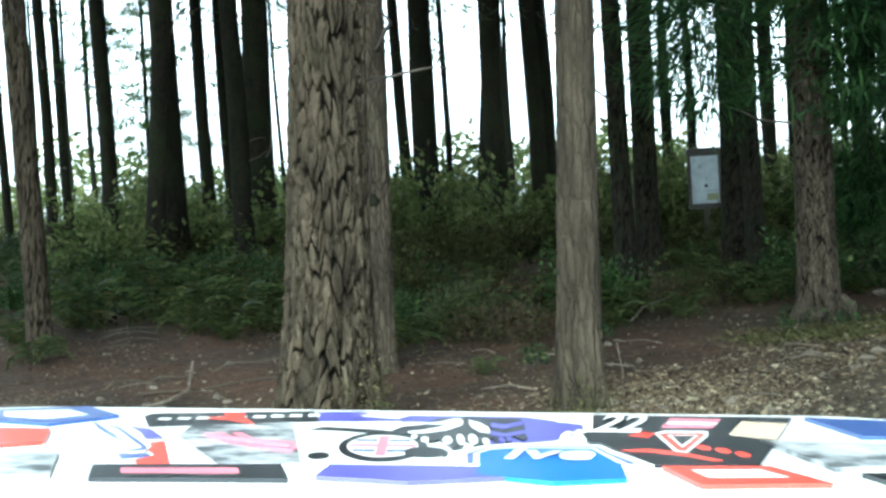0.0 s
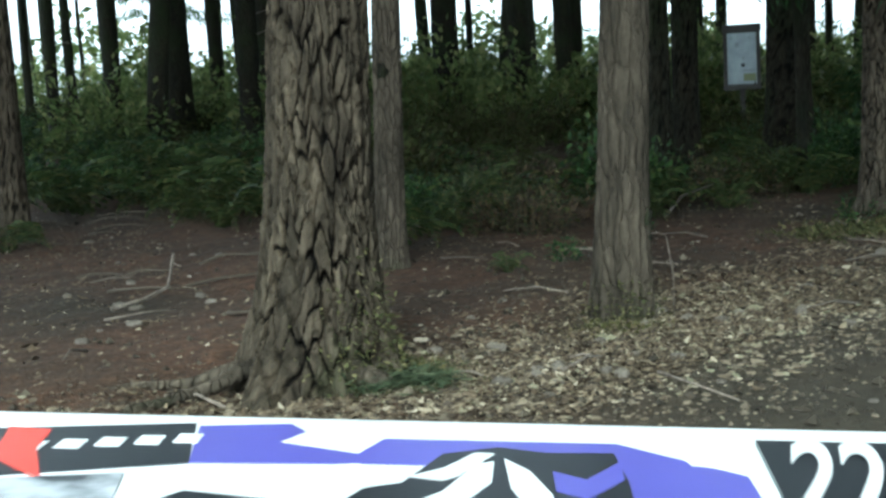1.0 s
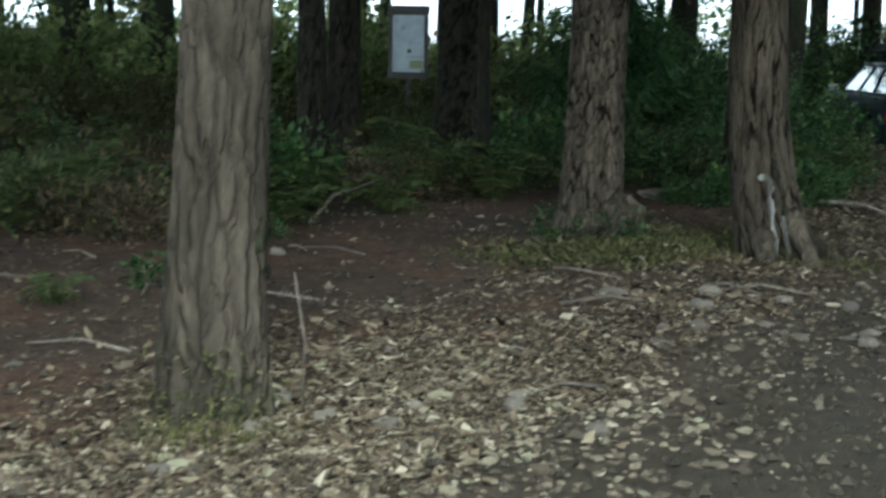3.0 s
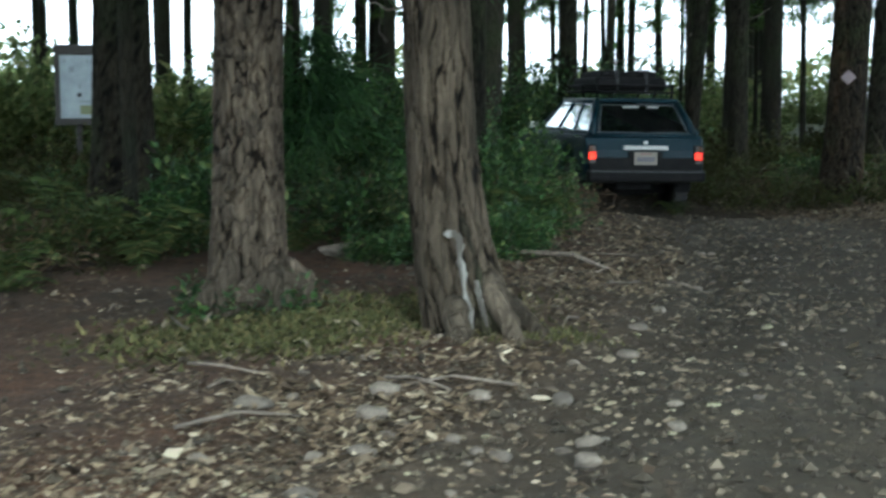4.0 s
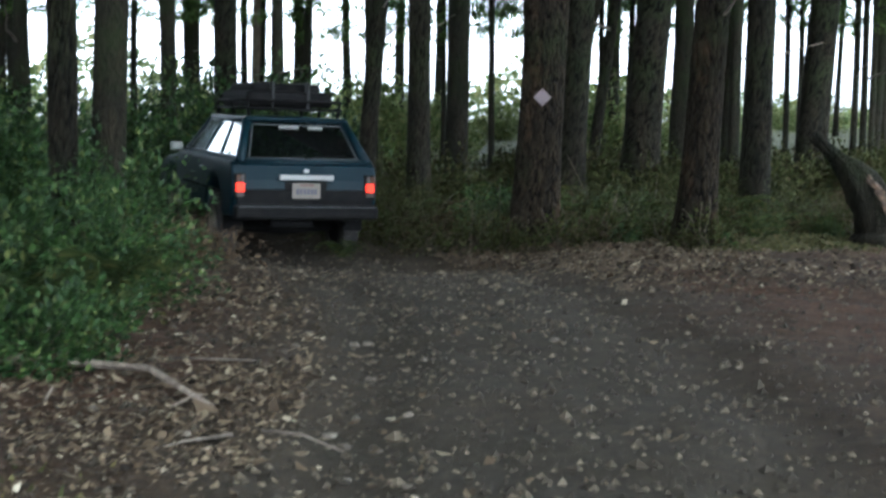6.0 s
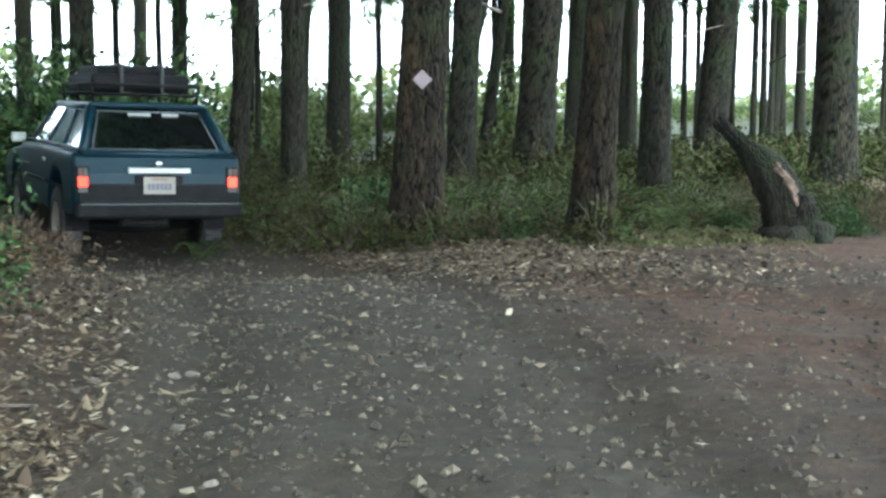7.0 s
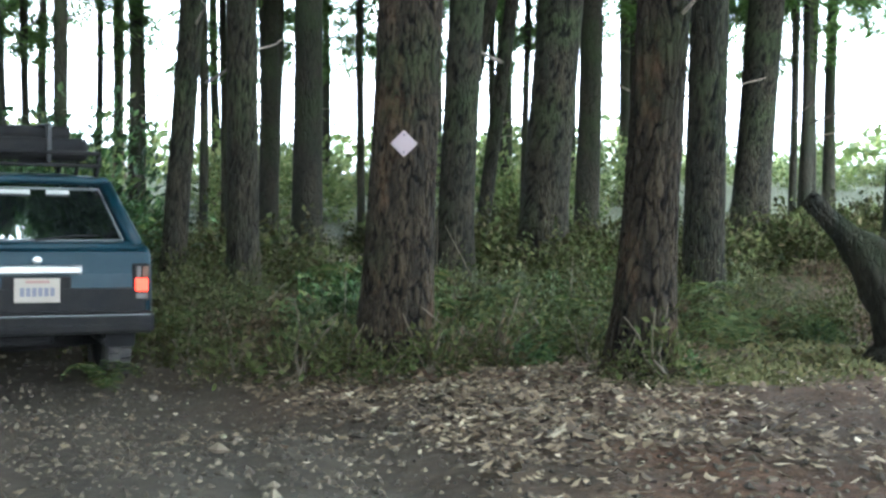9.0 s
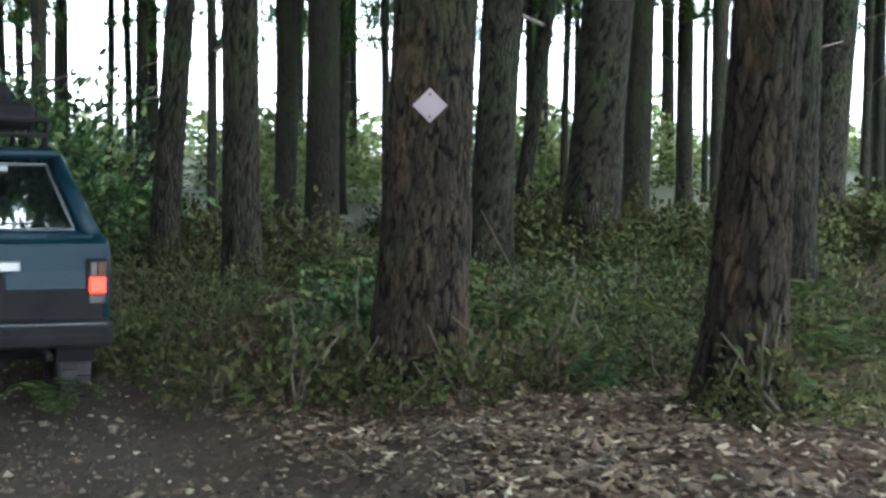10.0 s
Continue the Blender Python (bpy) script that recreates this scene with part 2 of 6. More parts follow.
def height(x, y):
    x, y = np.asarray(x, float), np.asarray(y, float)
    d = off_track(x, y)
    z = 0.20 + 0.03 * np.clip(d - 7, 0, 45)
    z = z + 0.05 * fbm(x, y, 0.9) * smoothstep(0.5, 3, d) + 0.022 * fbm(x, y, 4.0) + 0.013 * fbm(x, y, 11.0)
    rut = np.exp(-((d - 0.7) / 0.22) ** 2)
    z = z - 0.04 * rut - 0.03 * np.exp(-(d / 1.5) ** 2)
    z = z - 0.25 * np.exp(-((x - 10.2) / 1.3) ** 2 - (np.clip(np.abs(y - 17.0) - 1.8, 0, 99) / 1.2) ** 2)
    return z


def h_at(x, y):
    return float(height(x, y))


def axis(lo, hi, step, far):
    a = list(np.arange(lo, hi + step / 2, step))
    s = step
    while a[-1] < far:
        s *= 1.25
        a.append(a[-1] + s)
    s = step
    while a[0] > -far:
        s *= 1.25
        a.insert(0, a[0] - s)
    return np.array(a)


gx, gy = axis(-5, 15, 0.07, 1500), axis(-2, 19, 0.07, 1500)
GX, GY = np.meshgrid(gx, gy)
GZ = height(GX, GY)
nx, ny = len(gx), len(gy)
idx = np.arange(nx * ny).reshape(ny, nx)
quads = np.stack([idx[:-1, :-1], idx[:-1, 1:], idx[1:, 1:], idx[1:, :-1]], -1).reshape(-1, 4)
ground = part_mesh("ground", raw_mesh("ground", np.stack([GX, GY, GZ], -1).reshape(-1, 3).tolist(), quads.tolist(), True), M_GROUND)
packed = ground.data.attributes.new("packed", "FLOAT", "POINT")
packed.data.foreach_set("value", (0.9 * np.exp(-(off_track(GX, GY) / 1.35) ** 4)).reshape(-1))
tagged(ground, "brown packed forest soil with a rutted dirt track", "ground", kind="structure")


# ------------------------------------------------------------------ trees
def plates(u, v, n, rs):
    """Distances to the nearest and second nearest of jittered cells that wrap round a trunk, and a random value of the nearest."""
    m = int(np.ceil(v.max() - v.min())) + 6
    jit = rs.uniform(0.08, 0.92, (n, m, 2))
    own = rs.uniform(0, 1, (n, m))
    iu, iv = np.floor(u), np.floor(v)
    f1, f2, val = np.full(u.shape, 9.0), np.full(u.shape, 9.0), np.zeros(u.shape)
    for du in (-1, 0, 1):
        for dv in (-1, 0, 1):
            a, b = iu + du, iv + dv
            i, k = (a % n).astype(int), (b % m).astype(int)
            d = np.hypot(a + jit[i, k, 0] - u, (b + jit[i, k, 1] - v) * 0.62)
            f2 = np.where(d < f1, f1, np.minimum(f2, d))
            val = np.where(d < f1, own[i, k], val)
            f1 = np.minimum(f1, d)
    return f1, f2, val


def trunk_axis(z, lean, sweep, reach=0.40):
    """How far the middle of a trunk lies from its place on the ground; sweep carries the foot aside."""
    k = np.exp(-np.clip(z, -0.2, 99) / reach)
    return lean[0] * z + sweep[0] * k, lean[1] * z + sweep[1] * k


def foot_width(z, r, flare, decay):
    return flare * np.exp(-np.clip(z, -0.15, 9) / (decay or 1.2 * r + 0.10))


def trunk_skin(A, Z, r, h, flare, decay, ph):
    """The radius of a trunk under its bark at angle A and height Z."""
    R = r * (1 - 0.75 * np.clip(Z / h, 0, 1) ** 1.1)
    low = np.exp(-np.clip(Z, 0, 9) / 0.22)
    R = R * (1 + foot_width(Z, r, flare, decay) * (1 + low * (0.30 * np.sin(A * 4 + ph[0]) + 0.22 * np.sin(A * 7 + ph[1] + Z * 2))))
    return R * (1 + 0.03 * np.sin(A * 2 + Z * 0.7 + ph[2]) + 0.02 * np.sin(A * 3 - Z * 1.7 + ph[3]))


def trunk_mesh(r, h, seg, rows, fissure, flare=0.5, lean=(0, 0), bend=0.0, seed=0, decay=None, sweep=(0, 0), plate=(0.055, 0.15)):
    """A tapered trunk with a flared foot and bark plates parted by furrows."""
    zs = np.concatenate([np.linspace(-0.25, 4.0, rows), np.linspace(4.0, h, 14)[1:]])
    an = np.linspace(0, 2 * np.pi, seg, endpoint=False)
    A, Z = np.meshgrid(an, zs)
    rs = np.random.RandomState(seed)
    ph = rs.uniform(0, 6.28, 12)
    R = trunk_skin(A, Z, r, h, flare, decay, ph)
    if fissure:
        n1 = max(7, int(2 * math.pi * r / plate[0]))
        warp = 0.22 * np.sin(Z * 7 + A * 2 + ph[4]) + 0.12 * np.sin(Z * 19 + A * 5 + ph[5]) + 0.06 * np.sin(Z * 47 - A * 9)
        side = 0.35 * np.sin(A * n1 * 0.37 + ph[6]) + 0.2 * np.sin(A * n1 * 0.9 + Z * 9)
        f1, f2, own = plates(A / (2 * np.pi) * n1 + warp, Z / plate[1] + side, n1, rs)
        gap = smoothstep(0.05, 0.15, f2 - f1)
        # some neighbouring plates have grown together
        joined = smoothstep(0.25, 0.75, 0.5 + 0.5 * np.sin(A * 5 + Z * 6 + ph[7]) * np.sin(Z * 11 - A * 3 + ph[9]))
        gap = np.maximum(gap, 0.62 * joined)
        g1, g2, bit = plates(A / (2 * np.pi) * n1 * 2 + 1.7 * warp + 0.3 * np.sin(Z * 60 + A * 11), Z / plate[1] * 2.6 + side + 0.3 * np.sin(A * n1 * 2.3), n1 * 2, rs)
        crack = smoothstep(0.02, 0.16, g2 - g1)
        furrow_dark = 1 - gap * (0.72 + 0.28 * crack)
        own = 0.6 * own + 0.4 * bit
        R = R + fissure * (gap - 0.75) + fissure * gap * (0.4 * (own - 0.5) + 0.20 * (crack - 0.5) + 0.22 * (bit - 0.5)) + rs.normal(0, fissure * 0.05, R.shape)
    ox, oy = trunk_axis(Z, lean, sweep)
    X = R * np.cos(A) + ox + bend * np.sin(Z * 0.35 + ph[8]) * np.clip(Z / 3, 0, 1)
    Y = R * np.sin(A) + oy
    v = np.stack([X, Y, Z], -1).reshape(-1, 3)
    n = len(zs)
    i = np.arange(n * seg).reshape(n, seg)
    j = np.roll(i, -1, 1)
    q = np.stack([i[:-1], j[:-1], j[1:], i[1:]], -1).reshape(-1, 4)
    me = raw_mesh("trunk", v.tolist(), q.tolist() + [i[-1].tolist()], True)
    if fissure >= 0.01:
        me.attributes.new("furrow_dark", "FLOAT", "POINT").data.foreach_set("value", furrow_dark.reshape(-1))
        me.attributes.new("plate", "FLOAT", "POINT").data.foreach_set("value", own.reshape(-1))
    return me


def sprays(centres, dirs, length, width, rs, per):
    """Small flat sprays of foliage about centres: quads bent in the middle."""
    n = len(centres) * per
    c = np.repeat(centres, per, 0) + rs.normal(0, length * 0.55, (n, 3)) * [1, 1, 0.5]
    d = np.repeat(dirs, per, 0) + rs.normal(0, 0.5, (n, 3))
    d[:, 2] -= 0.25
    d /= np.linalg.norm(d, axis=1)[:, None]
    s = np.cross(d, rs.normal(0, 0.35, (n, 3)) + [0, 0, 1])
    s /= np.linalg.norm(s, axis=1)[:, None] + 1e-9
    L = length * rs.uniform(0.5, 1.2, (n, 1))
    W = width * rs.uniform(0.5, 1.2, (n, 1))
    tip, mid = c + d * L, c + d * L * 0.5 - [0, 0, 0.0]
    v = np.stack([c, mid + s * W / 2, tip, mid - s * W / 2], 1).reshape(-1, 3)
    f = np.arange(n * 4).reshape(n, 4)
    return v, f


def crown_mesh(seed, base, top, spread, clumps=700, per=60, leaf=(0.42, 0.075)):
    """Needle sprays along drooping boughs from base to top."""
    rs = np.random.RandomState(seed)
    z = base + (top - base) * rs.beta(1.1, 1.3, clumps)
    a = rs.uniform(0, 6.28, clumps)
    reach = spread * np.sqrt(np.clip(1 - (z - base) / (top - base + 0.1), 0.03, 1)) * rs.uniform(0.25, 1.1, clumps)
    c = np.stack([reach * np.cos(a), reach * np.sin(a), z - 0.18 * reach], -1)
    d = np.stack([np.cos(a), np.sin(a), -0.2 + 0 * a], -1)
    v, f = sprays(c, d, leaf[0], leaf[1], rs, per)
    return raw_mesh("crown", v.tolist(), f.tolist())


def bough_mesh(seed, length):
    """A bare, crooked dead branch."""
    rs = np.random.RandomState(seed)
    pts, p = [], np.zeros(3)
    d = np.array([1, 0, rs.uniform(-0.1, 0.35)])
    for k in range(7):
        pts.append(tuple(p))
        d = d + rs.normal(0, 0.16, 3)
        p = p + d / np.linalg.norm(d) * length / 6
    bm = tube(pts, [0.016 * (1 - k / 7.5) for k in range(7)], 5)
    me = bpy.data.meshes.new("branch")
    bm.to_mesh(me)
    bm.free()
    return me


# high crowns, mostly out of view, made dense and wide to dim the ground
CROWNS = [crown_mesh(11, 12.0, 29, 4.6, 760, 60, (0.5, 0.13)), crown_mesh(12, 11.0, 27, 4.4, 760, 60, (0.5, 0.13)), crown_mesh(13, 13.0, 31, 4.8, 760, 60, (0.5, 0.13))]
LOW_CROWNS = [crown_mesh(21, 4.5, 24, 2.4, 170, 34, (0.42, 0.045)), crown_mesh(22, 6.0, 26, 2.6, 170, 34, (0.42, 0.045))]
BRANCHES = [bough_mesh(30 + k, 0.8) for k in range(4)]


def conifer(x, y, r, material, seed, label, near=0, lean=(0, 0), low=False, boughs=3, crown=True, flare=0.5, fissure=None, wide=1.0, decay=None, sweep=(0, 0), plate=(0.055, 0.15)):
    rs = np.random.RandomState(seed)
    tree = new("conifer_tree")
    tree.location = (x, y, h_at(x, y))
    h = 27 + rs.uniform(-2, 3)
    if fissure is None:
        fissure = (0, 0.010, 0.013, 0.026)[near]
    me = trunk_mesh(r, h, (20, 48, 120, 240)[near], (30, 90, 260, 480)[near], fissure, flare, lean, 0.02 if near else 0.06, seed, decay, sweep, plate)
    part_mesh("trunk", me, material, tree)
    if crown:
        c = part_mesh("crown", (LOW_CROWNS if low else CROWNS)[seed % (2 if low else 3)], M_NEEDLE, tree)
        c.location = (lean[0] * 12, lean[1] * 12, 0)
        c.rotation_euler[2] = rs.uniform(0, 6.28)
        # unseen crowns narrowed round the wagon, to let its glass mirror the sky
        gap = math.hypot(x - 9.7, y - 15.2)
        reach = wide * (0.26 if gap < 4.0 else 0.5 if gap < 6.0 else 1)
        c.scale = (reach, reach, 1)
    for k in range(boughs):
        b = part_mesh("branch", BRANCHES[(seed + k) % 4], M_TWIG, tree)
        zz, a = rs.uniform(1.6, 5.5), rs.uniform(0, 6.28)
        rr = r * (1 - 0.75 * (zz / h) ** 1.1) * 0.9
        b.location = (rr * math.cos(a) + lean[0] * zz, rr * math.sin(a) + lean[1] * zz, zz)
        b.rotation_euler = (rs.uniform(-0.4, 0.4), rs.uniform(-0.3, 0.2), a)
        b.scale = [rs.uniform(0.6, 1.5)] * 3
    tagged(tree, label, "tree", "forest trees")
    return tree


WEST_TREES = [
    (-8.21, 28.86, 0.103), (-6.86, 27.15, 0.121), (-7.42, 31.13, 0.110), (-5.11, 24.47, 0.162), (-3.88, 21.65, 0.171),
    (-3.78, 23.70, 0.238), (-3.99, 29.73, 0.155), (-3.92, 33.77, 0.147), (-2.39, 21.87, 0.171), (-2.24, 23.90, 0.259),
    (0.57, 33.00, 0.156), (0.93, 27.98, 0.271), (1.75, 35.96, 0.093), (2.16, 29.92, 0.220), (2.32, 26.90, 0.221),
    (4.08, 35.77, 0.109), (3.57, 28.78, 0.225), (8.07, 37.13, 0.131), (8.55, 28.76, 0.142), (9.03, 24.38, 0.168),
]
NORTH_TREES = [
    (7.42, 34.27, 0.090), (10.00, 33.62, 0.129), (11.77, 37.26, 0.117), (12.57, 30.55, 0.157), (12.82, 28.23, 0.190),
    (8.80, 17.45, 0.150), (12.96, 23.60, 0.123), (15.36, 20.09, 0.16), (18.86, 25.02, 0.110),
    (3.34, 28.18, 0.186), (9.10, 22.56, 0.129), (9.60, 28.82, 0.123), (11.69, 25.75, 0.114),
]
EAST_TREES = [
    (17.38, 28.35, 0.072), (20.24, 31.27, 0.072), (19.34, 29.46, 0.078),
    (19.36, 18.42, 0.09), (29.14, 21.62, 0.109), (31.08, 22.25, 0.129), (27.17, 20.71, 0.119),
    (18.71, 24.87, 0.155), (20.50, 30.95, 0.103), (20.87, 33.07, 0.078), (20.40, 20.25, 0.165), (27.35, 24.32, 0.155),
    (17.34, 26.28, 0.078),
]
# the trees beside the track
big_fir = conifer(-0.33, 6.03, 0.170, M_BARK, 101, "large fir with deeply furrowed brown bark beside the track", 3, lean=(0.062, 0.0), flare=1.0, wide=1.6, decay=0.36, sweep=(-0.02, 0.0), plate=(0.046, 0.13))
knot_fir = conifer(0.975, 7.03, 0.108, M_BARK_SMOOTH, 102, "slim grey-brown fir with a dark knot near its foot", 2, lean=(0.042, 0.0), flare=0.40, wide=1.6, decay=0.35, fissure=0.007, plate=(0.04, 0.11))
slim_fir = conifer(-0.10, 9.30, 0.088, M_BARK_GREY, 103, "slim grey fir standing in low shrubs", 2, lean=(0.03, 0.0), flare=0.3, wide=1.6, fissure=0.006)
conifer(-3.13, 11.70, 0.105, M_BARK_SMOOTH, 104, "slim grey fir at the edge of the dirt bank", 1, flare=0.3)
ivy_fir = conifer(3.40, 10.35, 0.155, M_BARK_GREY, 105, "furrowed fir with ivy tufts round its foot", 2, lean=(0.02, 0.0), flare=0.35, fissure=0.011, wide=1.6, plate=(0.06, 0.14))
for k, (dx, dy, s) in enumerate([(0.55, 0.25, 1.0), (1.0, 0.5, 0.9), (-0.7, 0.4, 0.8), (0.15, -0.55, 1.0), (0.7, -0.3, 1.1)]):
    bough = part_mesh("bough", crown_mesh(24 + k, 1.72, 3.6, 0.6, 60, 50, (0.24, 0.026)), M_NEEDLE, ivy_fir, "low hanging dark green bough")
    bough.location, bough.scale = (dx, dy, 0), (s, s, 1)
scar_fir = conifer(3.87, 9.45, 0.130, M_BARK_SMOOTH, 106, "grey fir with a white scar on its flared foot", 2, lean=(-0.008, 0.0), flare=0.55, wide=1.6, fissure=0.011, decay=0.36, sweep=(0.125, -0.07), plate=(0.055, 0.34))
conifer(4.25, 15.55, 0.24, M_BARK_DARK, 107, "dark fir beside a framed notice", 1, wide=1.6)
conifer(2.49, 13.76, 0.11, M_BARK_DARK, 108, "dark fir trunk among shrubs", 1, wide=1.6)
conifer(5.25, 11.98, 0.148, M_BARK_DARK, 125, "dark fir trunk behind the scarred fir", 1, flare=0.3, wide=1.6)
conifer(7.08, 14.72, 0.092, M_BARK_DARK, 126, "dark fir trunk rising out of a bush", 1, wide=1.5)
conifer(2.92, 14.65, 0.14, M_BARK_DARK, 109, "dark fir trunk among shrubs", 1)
conifer(13.01, 18.13, 0.125, M_BARK_DARK, 110, "brown fir at the bend of the track", 1, wide=0.7)
conifer(11.84, 15.15, 0.198, M_BARK_RED, 112, "large fir with a white diamond marker nailed on", 2, lean=(0.025, -0.026), flare=0.35, wide=0.7, decay=0.5)
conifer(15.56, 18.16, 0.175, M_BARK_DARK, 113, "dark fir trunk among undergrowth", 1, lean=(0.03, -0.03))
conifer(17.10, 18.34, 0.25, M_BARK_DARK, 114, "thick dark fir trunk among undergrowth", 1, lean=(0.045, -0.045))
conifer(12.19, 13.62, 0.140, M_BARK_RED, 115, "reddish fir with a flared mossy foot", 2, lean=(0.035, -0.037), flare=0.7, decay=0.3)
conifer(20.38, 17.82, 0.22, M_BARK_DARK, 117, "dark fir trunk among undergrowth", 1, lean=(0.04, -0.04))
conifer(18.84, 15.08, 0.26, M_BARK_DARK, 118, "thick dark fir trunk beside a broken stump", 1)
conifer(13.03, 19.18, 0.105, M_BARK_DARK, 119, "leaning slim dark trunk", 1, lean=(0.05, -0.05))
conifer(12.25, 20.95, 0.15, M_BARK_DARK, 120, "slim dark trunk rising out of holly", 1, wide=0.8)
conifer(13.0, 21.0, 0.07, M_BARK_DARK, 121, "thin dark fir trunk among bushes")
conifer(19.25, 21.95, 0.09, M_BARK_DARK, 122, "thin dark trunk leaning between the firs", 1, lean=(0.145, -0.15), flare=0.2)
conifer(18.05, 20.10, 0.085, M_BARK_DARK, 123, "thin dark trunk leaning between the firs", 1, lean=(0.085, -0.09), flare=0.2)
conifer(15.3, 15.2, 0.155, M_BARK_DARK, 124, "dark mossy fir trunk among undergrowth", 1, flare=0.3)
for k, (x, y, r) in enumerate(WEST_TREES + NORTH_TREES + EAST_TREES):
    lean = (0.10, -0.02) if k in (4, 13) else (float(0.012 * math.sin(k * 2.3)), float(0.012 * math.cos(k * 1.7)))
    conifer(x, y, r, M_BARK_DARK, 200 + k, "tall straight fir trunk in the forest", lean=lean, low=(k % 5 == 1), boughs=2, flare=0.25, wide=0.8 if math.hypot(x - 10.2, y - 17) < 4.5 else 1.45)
rs = np.random.RandomState(5)
# unseen firs at the back (first 34) close the forest and block side light
for k in range(46):
    a = radians(rs.uniform(118, 300)) if k < 34 else radians(rs.uniform(-20, 110))
    d = rs.uniform(9, 34) if k < 34 else rs.uniform(36, 60)
    x, y = 3 + d * math.sin(a), 6 + d * math.cos(a)
    # a strip is left open here so the sun reaches the track
    if off_track(np.array([x]), np.array([y]))[0] > 4 and not (y < 0 and -8 < x - y * 0.2 < 5):
        conifer(x, y, rs.uniform(0.12, 0.26), (M_BARK_DARK, M_BARK)[k % 2], 300 + k, "tall filler fir in the surrounding forest", low=(k % 4 == 0), boughs=1, wide=1.5)


# ------------------------------------------------------------------ shrubs
def shrub_mesh(name, seed, radius, tall, leaves, leaf, aspect=0.55, droop=0.2):
    rs = np.random.RandomState(seed)
    u = rs.normal(0, 1, (leaves, 3))
    u /= np.linalg.norm(u, axis=1)[:, None]
    u[:, 2] = np.abs(u[:, 2])
    lump = 0.75 + 0.3 * np.sin(u[:, 0] * 5 + seed) * np.cos(u[:, 1] * 4 + seed * 2) + 0.15 * np.sin(u[:, 0] * 11 + u[:, 1] * 9)
    rad = lump * rs.uniform(0.35, 1.05, leaves) ** 0.45
    c = u * rad[:, None] * [radius, radius, tall] + [0, 0, 0.03]
    d = u + rs.normal(0, 0.6, (leaves, 3))
    d[:, 2] -= droop
    d /= np.linalg.norm(d, axis=1)[:, None]
    s = np.cross(d, rs.normal(0, 0.5, (leaves, 3)) + [0, 0, 1])
    s /= np.linalg.norm(s, axis=1)[:, None] + 1e-9
    nrm = np.cross(s, d)
    L = leaf * rs.uniform(0.6, 1.25, (leaves, 1))
    W = L * aspect
    v = np.stack([c, c + d * L * 0.45 + s * W / 2 + nrm * L * 0.08, c + d * L, c + d * L * 0.45 - s * W / 2 + nrm * L * 0.08, c + d * L * 0.5], 1).reshape(-1, 3)
    i = np.arange(leaves)[:, None] * 5
    f = np.concatenate([i + [0, 1, 4], i + [1, 2, 4], i + [2, 3, 4], i + [3, 0, 4]], 1).reshape(-1, 3)
    return raw_mesh(name, v.tolist(), f.tolist())


def stem_mesh(seed, tall):
    rs = np.random.RandomState(seed)
    pts = [(0.01 * k * k * rs.uniform(0.5, 1.5), 0.02 * k * rs.uniform(-1, 1), tall * k / 4 - 0.06) for k in range(5)]
    bm = tube(pts, [0.009, 0.008, 0.007, 0.005, 0.003], 5)
    me = bpy.data.meshes.new("stem")
    bm.to_mesh(me)
    bm.free()
    me.materials.append(M_STEM)
    return me


STEMS = [stem_mesh(80 + k, 0.42) for k in range(3)]
SALAL = [shrub_mesh("shrub", 40 + k, 0.62, 0.62, 1900, 0.064, 0.6) for k in range(4)]
OLIVE = [shrub_mesh("shrub", 45 + k, 0.6, 0.6, 900, 0.05, 0.45) for k in range(3)]
THICKET = [shrub_mesh("shrub", 55 + k, 0.7, 0.6, 1900, 0.04, 0.4) for k in range(4)]
HOLLY = [shrub_mesh("shrub", 50 + k, 0.95, 1.35, 3200, 0.07, 0.5) for k in range(2)]
BRIGHT = [shrub_mesh("shrub", 60 + k, 1.6, 1.8, 1500, 0.16, 0.6) for k in range(3)]
LOWBROWN = [shrub_mesh("bracken", 75 + k, 0.55, 0.32, 800, 0.06, 0.25) for k in range(3)]
LOWGREEN = [shrub_mesh("ivy_tuft", 70 + k, 0.20, 0.24, 170, 0.055, 0.55) for k in range(3)]
LOWSALAL = [shrub_mesh("shrub", 65 + k, 0.30, 0.32, 420, 0.048, 0.5) for k in range(3)]


def shrub(x, y, size, meshes, material, seed, label, group, name="shrub"):
    me = meshes[seed % len(meshes)]
    if not me.materials:
        me.materials.append(material)
    ob = new(name, me)
    if name == "shrub":
        for q in range(3):
            st = part_mesh("stem", STEMS[(seed + q) % 3], M_STEM, ob)
            st.rotation_euler = (0.35 * math.sin(seed + q * 2.1), 0.35 * math.cos(seed + q * 2.1), q * 2.1)
    ob.location = (x, y, h_at(x, y) - 0.03)
    ob.rotation_euler[2] = (seed * 2.399) % 6.283
    ob.scale = (size, size, size * (0.85 + 0.3 * ((seed * 0.618) % 1)))
    return tagged(ob, label, "shrub", group)


def clear_of_trunks(x, y, gap):
    return all((x - o.location.x) ** 2 + (y - o.location.y) ** 2 > gap ** 2 for o in TRUNKS)


rs = np.random.RandomState(6)
for k in range(38):
    a, d = radians(rs.uniform(-24, 82)), rs.uniform(33, 58)
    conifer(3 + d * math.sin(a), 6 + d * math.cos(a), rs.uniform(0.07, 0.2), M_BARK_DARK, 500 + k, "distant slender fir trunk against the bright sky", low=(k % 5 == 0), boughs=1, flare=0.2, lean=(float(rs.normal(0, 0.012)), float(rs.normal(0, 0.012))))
TRUNKS = [o for o in scene.objects if o.name.startswith("conifer_tree")]
